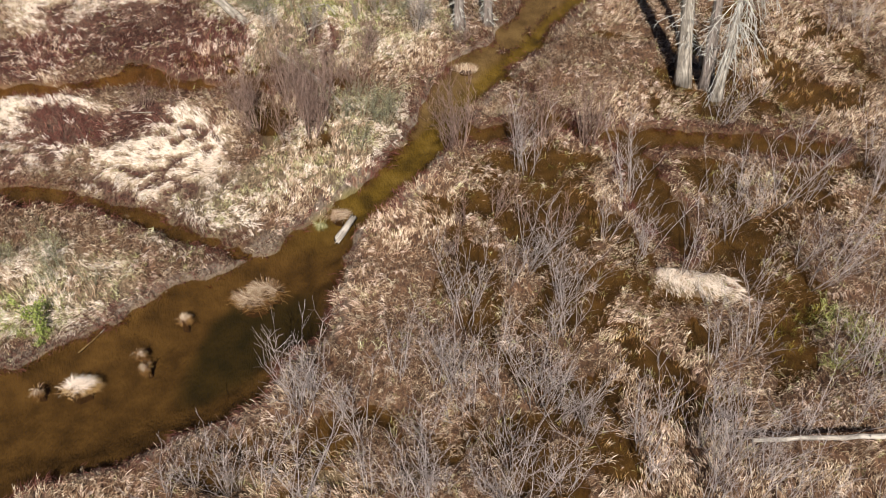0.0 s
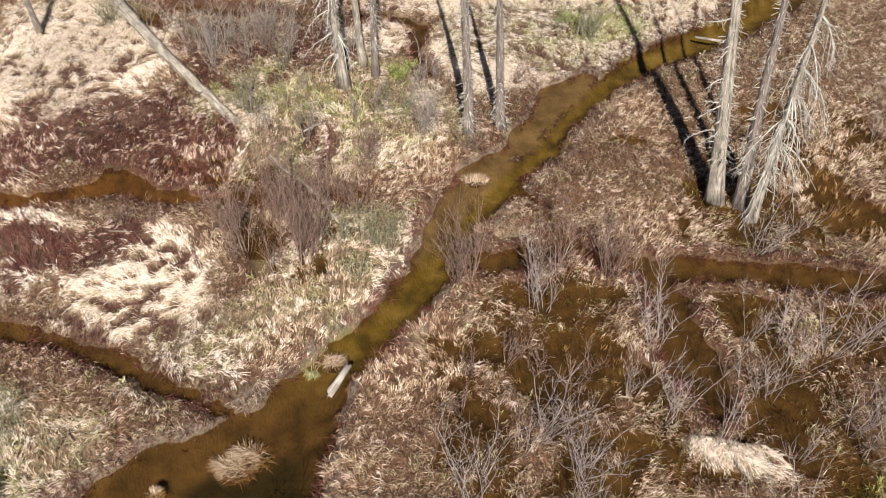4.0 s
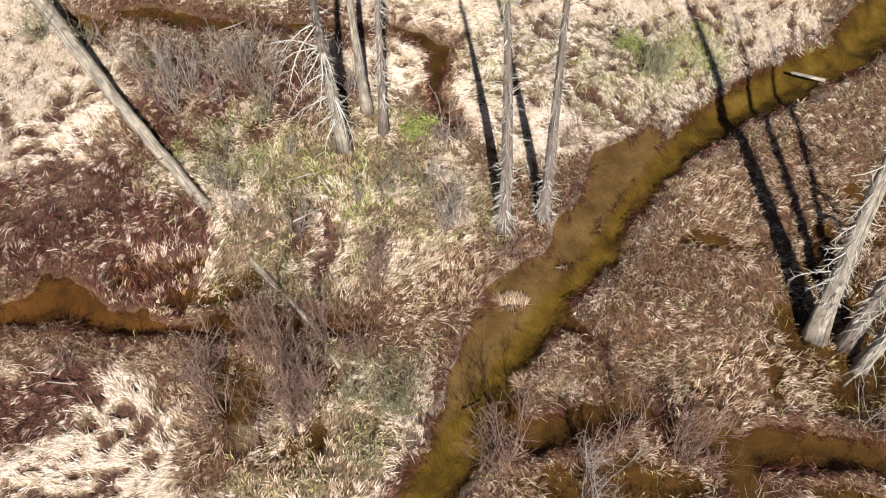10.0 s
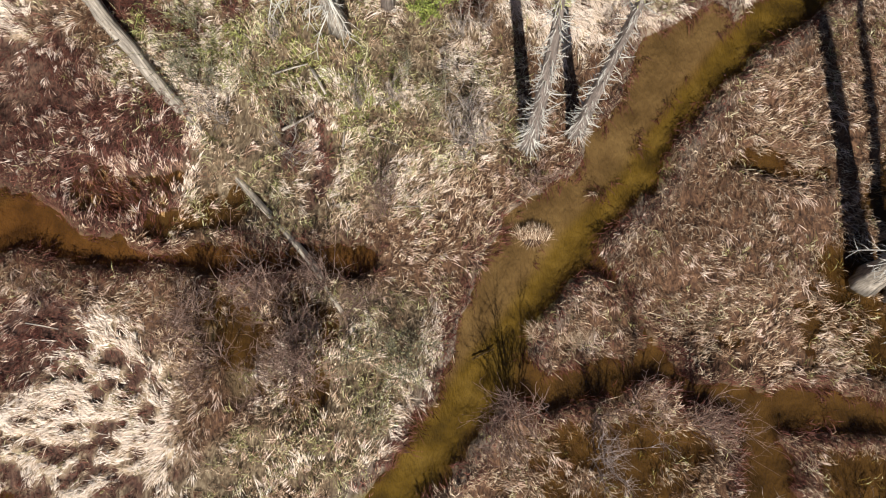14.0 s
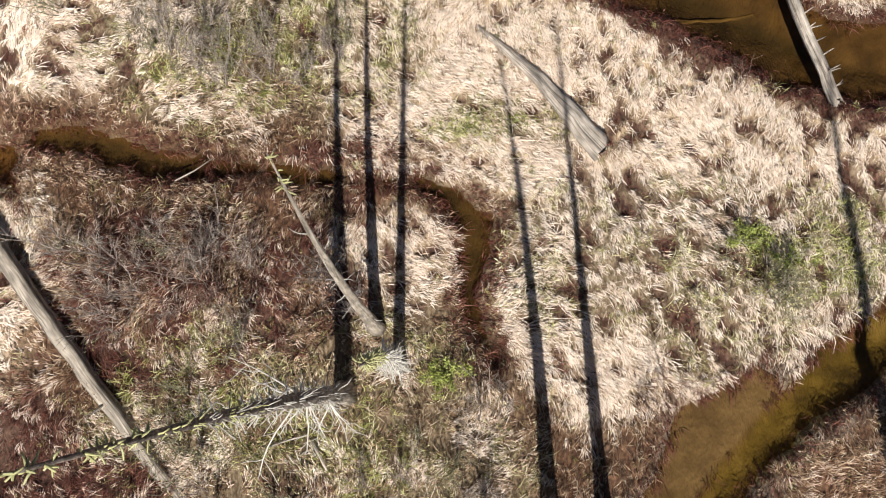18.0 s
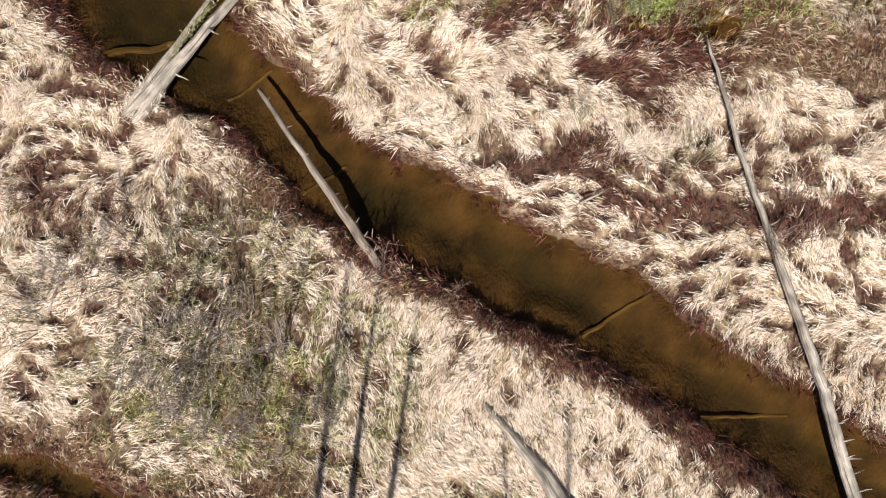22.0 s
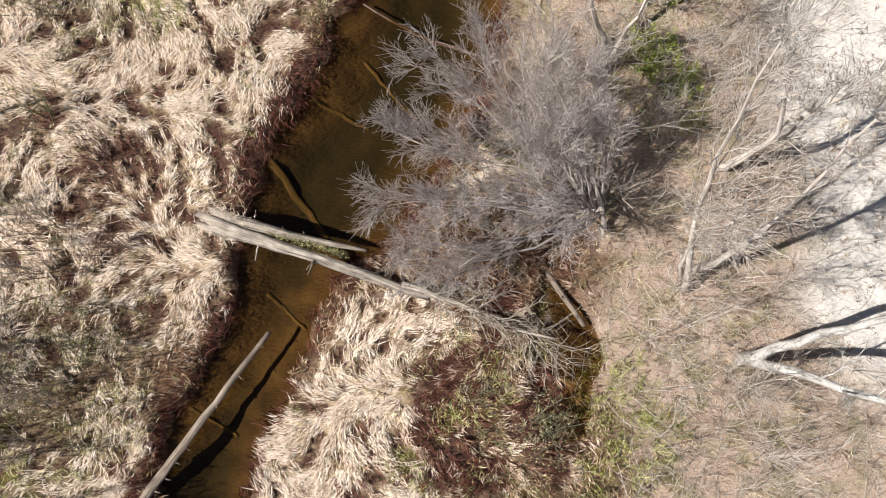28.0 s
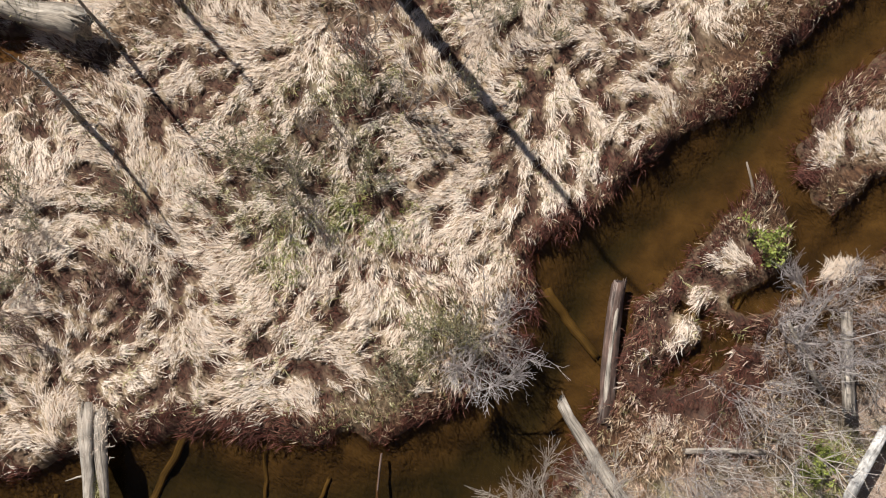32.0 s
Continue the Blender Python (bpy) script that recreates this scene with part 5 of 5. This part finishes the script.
# ---- bare trees of the wood edge ----
def bare_tree(name, label, x, y, stems, mat, seed, limbs=10, twigs=9, limb_len=(.8, 1.9), twig_len=(.3, .8), droop=.0, aim=.75, thin=.006):
    """stems: (top x, top y, height, base radius). Limbs are parts; the fine twigs of a tree are one part."""
    rnd = random.Random(seed)
    root = new(name)
    z0 = gz(x, y) - .12
    fine = []
    for tx, ty, h, r in stems:
        k = 10
        o = (rnd.gauss(0, .12), rnd.gauss(0, .12)) if len(stems) > 1 else (0, 0)
        bend = (rnd.gauss(0, .25), rnd.gauss(0, .25))
        pts = []
        for i in range(k + 1):
            t = i / k
            e = t ** 1.25
            s_ = math.sin(3.14 * t)
            pts.append((x + o[0] + (tx - x) * e + bend[0] * s_ + rnd.gauss(0, .03), y + o[1] + (ty - y) * e + bend[1] * s_ + rnd.gauss(0, .03), z0 + h * t))
        rad = [r * (1 - .85 * i / k) * (1 + .35 * math.exp(-2 * i)) for i in range(k + 1)]
        part("trunk", tubes("trunk", [(pts, uneven(rnd, rad, 8, .06))], 8), mat, root)
        for q in range(limbs):
            i = min(k, 4 + int((k - 3) * rnd.random() ** .6))
            axis = (Vector(pts[min(i, k)]) - Vector(pts[i - 1])).normalized()
            a = rnd.uniform(0, 6.283)
            d = (axis * rnd.uniform(.8, 1.5) + Vector((math.cos(a) * aim, math.sin(a) * aim, rnd.uniform(.0, .5) * aim / .75))).normalized()
            ln = rnd.uniform(*limb_len) * (1.15 - .5 * i / k)
            w = wander(rnd, pts[i], d, ln, 5, .10, .03 - droop)
            lr = max(.009, rad[i] * .36)
            part("limb", tubes("limb", [(w, taper(lr, lr * .35, 5))], 5), mat, root)
            for g in range(twigs):
                j = rnd.randrange(1, 6)
                b_ = rnd.uniform(0, 6.283)
                dd = (d * 1.2 + Vector((math.cos(b_) * aim * .8, math.sin(b_) * aim * .8, rnd.uniform(-.1, .5))))
                e = wander(rnd, w[j], dd, rnd.uniform(*twig_len), 3, .19, .03 - droop)
                fine.append((e, taper(thin, thin * .65, 3)))
                for _ in range(2):
                    b2 = rnd.uniform(0, 6.283)
                    fine.append((wander(rnd, e[rnd.randrange(1, 3)], dd.normalized() * .7 + Vector((math.cos(b2), math.sin(b2), .3)) * .6, rnd.uniform(.12, .35), 1, .15), taper(thin * .8, thin * .55, 1)))
    part("twig_mass", tubes("twig_mass", fine, 3), mat, root, kind="stuff")
    return tagged(root, label, "bare tree", "bare trees")


ra = random.Random(9)
alder = []
for i in range(62):
    bearing = radians(182 + 112 * i / 61 + ra.uniform(-7, 7))
    far = 4.75 - 1.9 * abs(i / 61 - .62)
    reach = far * ra.uniform(.84, 1.0) if i % 2 else far * ra.uniform(.3, .8)
    alder.append((-8.1 + reach * math.cos(bearing), 31.2 + reach * math.sin(bearing), ra.uniform(1.3, 2.1) + .55 * (4.6 - reach), ra.uniform(.022, .042)))
bare_tree("alder_tree", "many-stemmed leafless grey alder leaning over the creek", -8.1, 31.2, alder, M_GREYTWIG, 401, 7, 12, (.45, .95), (.25, .55), aim=.68, thin=.0048)
bare_tree("alder_tree", "leaning alder trunk beside the creek", -7.5, 31.4, [(-10.2, 30.1, 3.6, .07)], M_ALDER, 414, 18, 9, (.5, 1.1), (.3, .6))
alder2 = []
for i in range(30):
    bearing = radians(236 + 76 * i / 29 + ra.uniform(-8, 8))
    reach = (3.5 - 1.2 * abs(i / 29 - .5)) * (ra.uniform(.82, 1.0) if i % 2 else ra.uniform(.25, .75))
    alder2.append((-15.5 + reach * math.cos(bearing), 32.2 + reach * math.sin(bearing), ra.uniform(1.3, 2.0) + .55 * (3.4 - reach), ra.uniform(.022, .042)))
bare_tree("alder_tree", "leafless pale alder bush fanned over the water's edge", -15.5, 32.2, alder2, M_ALDER, 402, 7, 11, (.45, .95), (.25, .55), aim=.68, thin=.0048)
bare_tree("poplar_tree", "leafless slender grey poplar at the wood edge", -11.54, 32.03, [(-13.67, 31.3, 6.5, .075), (-12.63, 32.81, 5.0, .06)], M_ALDER, 403, 22, 8, (.7, 1.7))
bare_tree("poplar_tree", "leafless grey poplar with a forked crown", -13.61, 32.61, [(-15.28, 32.23, 7.0, .10), (-14.32, 33.64, 6.5, .08), (-15.67, 31.18, 5.0, .07)], M_ALDER, 404, 22, 9, (.8, 1.8))
bare_tree("poplar_tree", "pair of leafless pale poplars", -6.3, 32.88, [(-9.05, 32.29, 8.0, .085), (-7.7, 33.74, 7.0, .09), (-6.72, 32.14, 6.0, .06)], M_ALDER, 405, 22, 9, (.8, 1.7))
bare_tree("birch_tree", "white-barked leafless birch with two trunks", -4.3, 33.75, [(-5.1, 35.2, 7.5, .13), (-2.9, 34.9, 7.0, .12)], M_BIRCH, 406, 18, 11, (.8, 1.7))
bare_tree("poplar_tree", "leafless silver tree behind the spruce", 2.1, 32.6, [(2.4, 33.1, 7.5, .12), (1.4, 32.8, 6.0, .07)], M_BIRCH, 407, 20, 8, (.8, 1.8))
bare_tree("birch_tree", "leafless white birch leaning over brush", 7.2, 29.9, [(5.8, 29.6, 6.5, .11), (7.6, 30.6, 7.0, .1)], M_BIRCH, 408, 16, 8, (.8, 1.8))
bare_tree("poplar_tree", "leafless slender tree by the sandy track", -8.65, 34.14, [(-9.49, 33.55, 6.0, .09), (-8.83, 34.93, 5.5, .06)], M_ALDER, 409, 20, 8, (.7, 1.6))
bare_tree("poplar_tree", "leafless slender tree by the sandy track", -1.0, 35.2, [(-.8, 35.6, 8.0, .1)], M_ALDER, 410, 14, 7, (.7, 1.6))
bare_tree("willow_bush", "leafless grey willow bush on the sandy bank", -21.9, 29.6, [(-22.86, 28.81, 2.2, .04), (-21.47, 28.96, 2.0, .04), (-22.79, 30.02, 2.2, .04), (-21.38, 29.97, 2.0, .03), (-22.02, 28.5, 1.7, .03)], M_GREYTWIG, 411, 9, 8, (.4, .9), (.2, .5))
bare_tree("willow_bush", "leafless grey willow bush on the creek bend", -16.24, 26.1, [(-16.91, 26.73, 1.3, .03), (-16.02, 26.92, 1.2, .03), (-16.81, 25.83, 1.4, .03), (-15.64, 26.16, 1.2, .03)], M_GREYTWIG, 412, 8, 8, (.3, .7), (.2, .45))
bare_tree("willow_bush", "leafless grey bush at the stream junction", 13.3, 17.1, [(13.0, 16.6, 1.5, .03), (14.1, 17.0, 1.6, .03), (13.4, 17.8, 1.5, .03)], M_DOGWOOD, 413, 9, 8, (.4, .9), (.2, .5))


# ---- spruce ----
def bough_mesh(rnd, L):
    """One drooping bough: a stem with flat sprays of needles to both sides."""
    V, F, C = [], [], []

    def blade(p, d, w):
        s = d.cross(Vector((0, 0, 1))).normalized() * w
        b0 = len(V)
        V.extend([p - s * .5, p + s * .5, p + d * .6 + s * .8, p + d, p + d * .6 - s * .8])
        F.extend(range(b0, b0 + 5))
        C.append(5)
    steps = 11
    for i in range(1, steps + 1):
        t = i / steps
        p = Vector((L * t, rnd.gauss(0, .02), -.10 * L * t * t + .05 * t))
        side = L * .40 * (1 - .72 * t) + .08
        for s in (-1, 1):
            d = Vector((.8, s * rnd.uniform(.6, 1.1), rnd.uniform(-.3, .12))).normalized() * side * rnd.uniform(.7, 1.25)
            for q in range(11):
                pp = p + d * ((q + .6) / 11)
                for s2 in (-1, 1):
                    dd = (d.normalized() * .9 + Vector((.35, s * s2 * .8, rnd.uniform(-.5, .4)))).normalized()
                    blade(pp, dd * rnd.uniform(.05, .10), .012)
            blade(p + d * .95, d.normalized() * .09, .014)
    blade(Vector((L * .97, 0, -.06 * L)), Vector((1, 0, -.1)).normalized() * .12, .016)
    return mesh_of("bough", np.array([tuple(v) for v in V]), np.array(F), np.array(C))


def spruce(x, y, h, radius, seed):
    rnd = random.Random(seed)
    root = new("spruce_tree")
    z0 = gz(x, y) - .1
    part("trunk", tubes("trunk", [([(0, 0, 0), (.03, 0, h * .5), (0, .03, h * .97)], [.12, .07, .015])], 8), M_BARKLOG, root)
    kinds = [bough_mesh(rnd, 1.0) for _ in range(5)]
    tiers = 16
    for i in range(tiers):
        t = .06 + .93 * i / (tiers - 1)
        reach = radius * min(1, 1.25 * (1 - t) ** .75 + .05) * (1 if t > .14 else .75)
        k = 9 if t < .75 else 6
        for j in range(k):
            a = j * 360 / k + i * 37 + rnd.uniform(-12, 12)
            if rnd.random() < .14:
                continue
            s = reach * rnd.uniform(.5, 1.2)
            ob = part("bough", rnd.choice(kinds), M_NEEDLE, root)
            ob.matrix_basis = pose(0, 0, h * t + rnd.uniform(-.12, .12), 0, rnd.uniform(-4, 14) - 22 * t, a) @ Matrix.Diagonal((s, s, s, 1))
    root.location = (x, y, z0)
    return tagged(root, "dense dark-green spruce at the marsh edge", "spruce tree")


spruce(1.05, 29.35, 6.0, 1.45, 501)


# ---- fallen twigs and thin suckers over the forest floor ----
def litter_twigs(count, seed):
    r = random.Random(seed)
    runs = []
    while len(runs) < count:
        x, y = r.uniform(-26, 10), r.uniform(29, 41)
        if r.random() > float(T_FLOOR(x, y)) * (1 - .75 * float(T_SAND(x, y))) or float(T_WATER(x, y)) < .2:
            continue
        a = r.uniform(0, 6.283)
        up = r.uniform(0, .25) if r.random() < .4 else r.uniform(.5, 2.0)
        w = wander(r, (x, y, gz(x, y) + .02), (math.cos(a), math.sin(a), up), r.uniform(.3, 1.3), 3, .16)
        w = [(px, py, max(pz, gz(px, py) + .015)) for px, py, pz in w]
        q = r.uniform(.0035, .007)
        runs.append((w, taper(q, q * .5, 3)))
    ob = part("forest_twigs", tubes("forest_twigs", runs, 3), M_ALDER)
    return tagged(ob, "pale dead twigs and thin suckers over leaf litter", "twigs", kind="stuff")


litter_twigs(8500, 61)
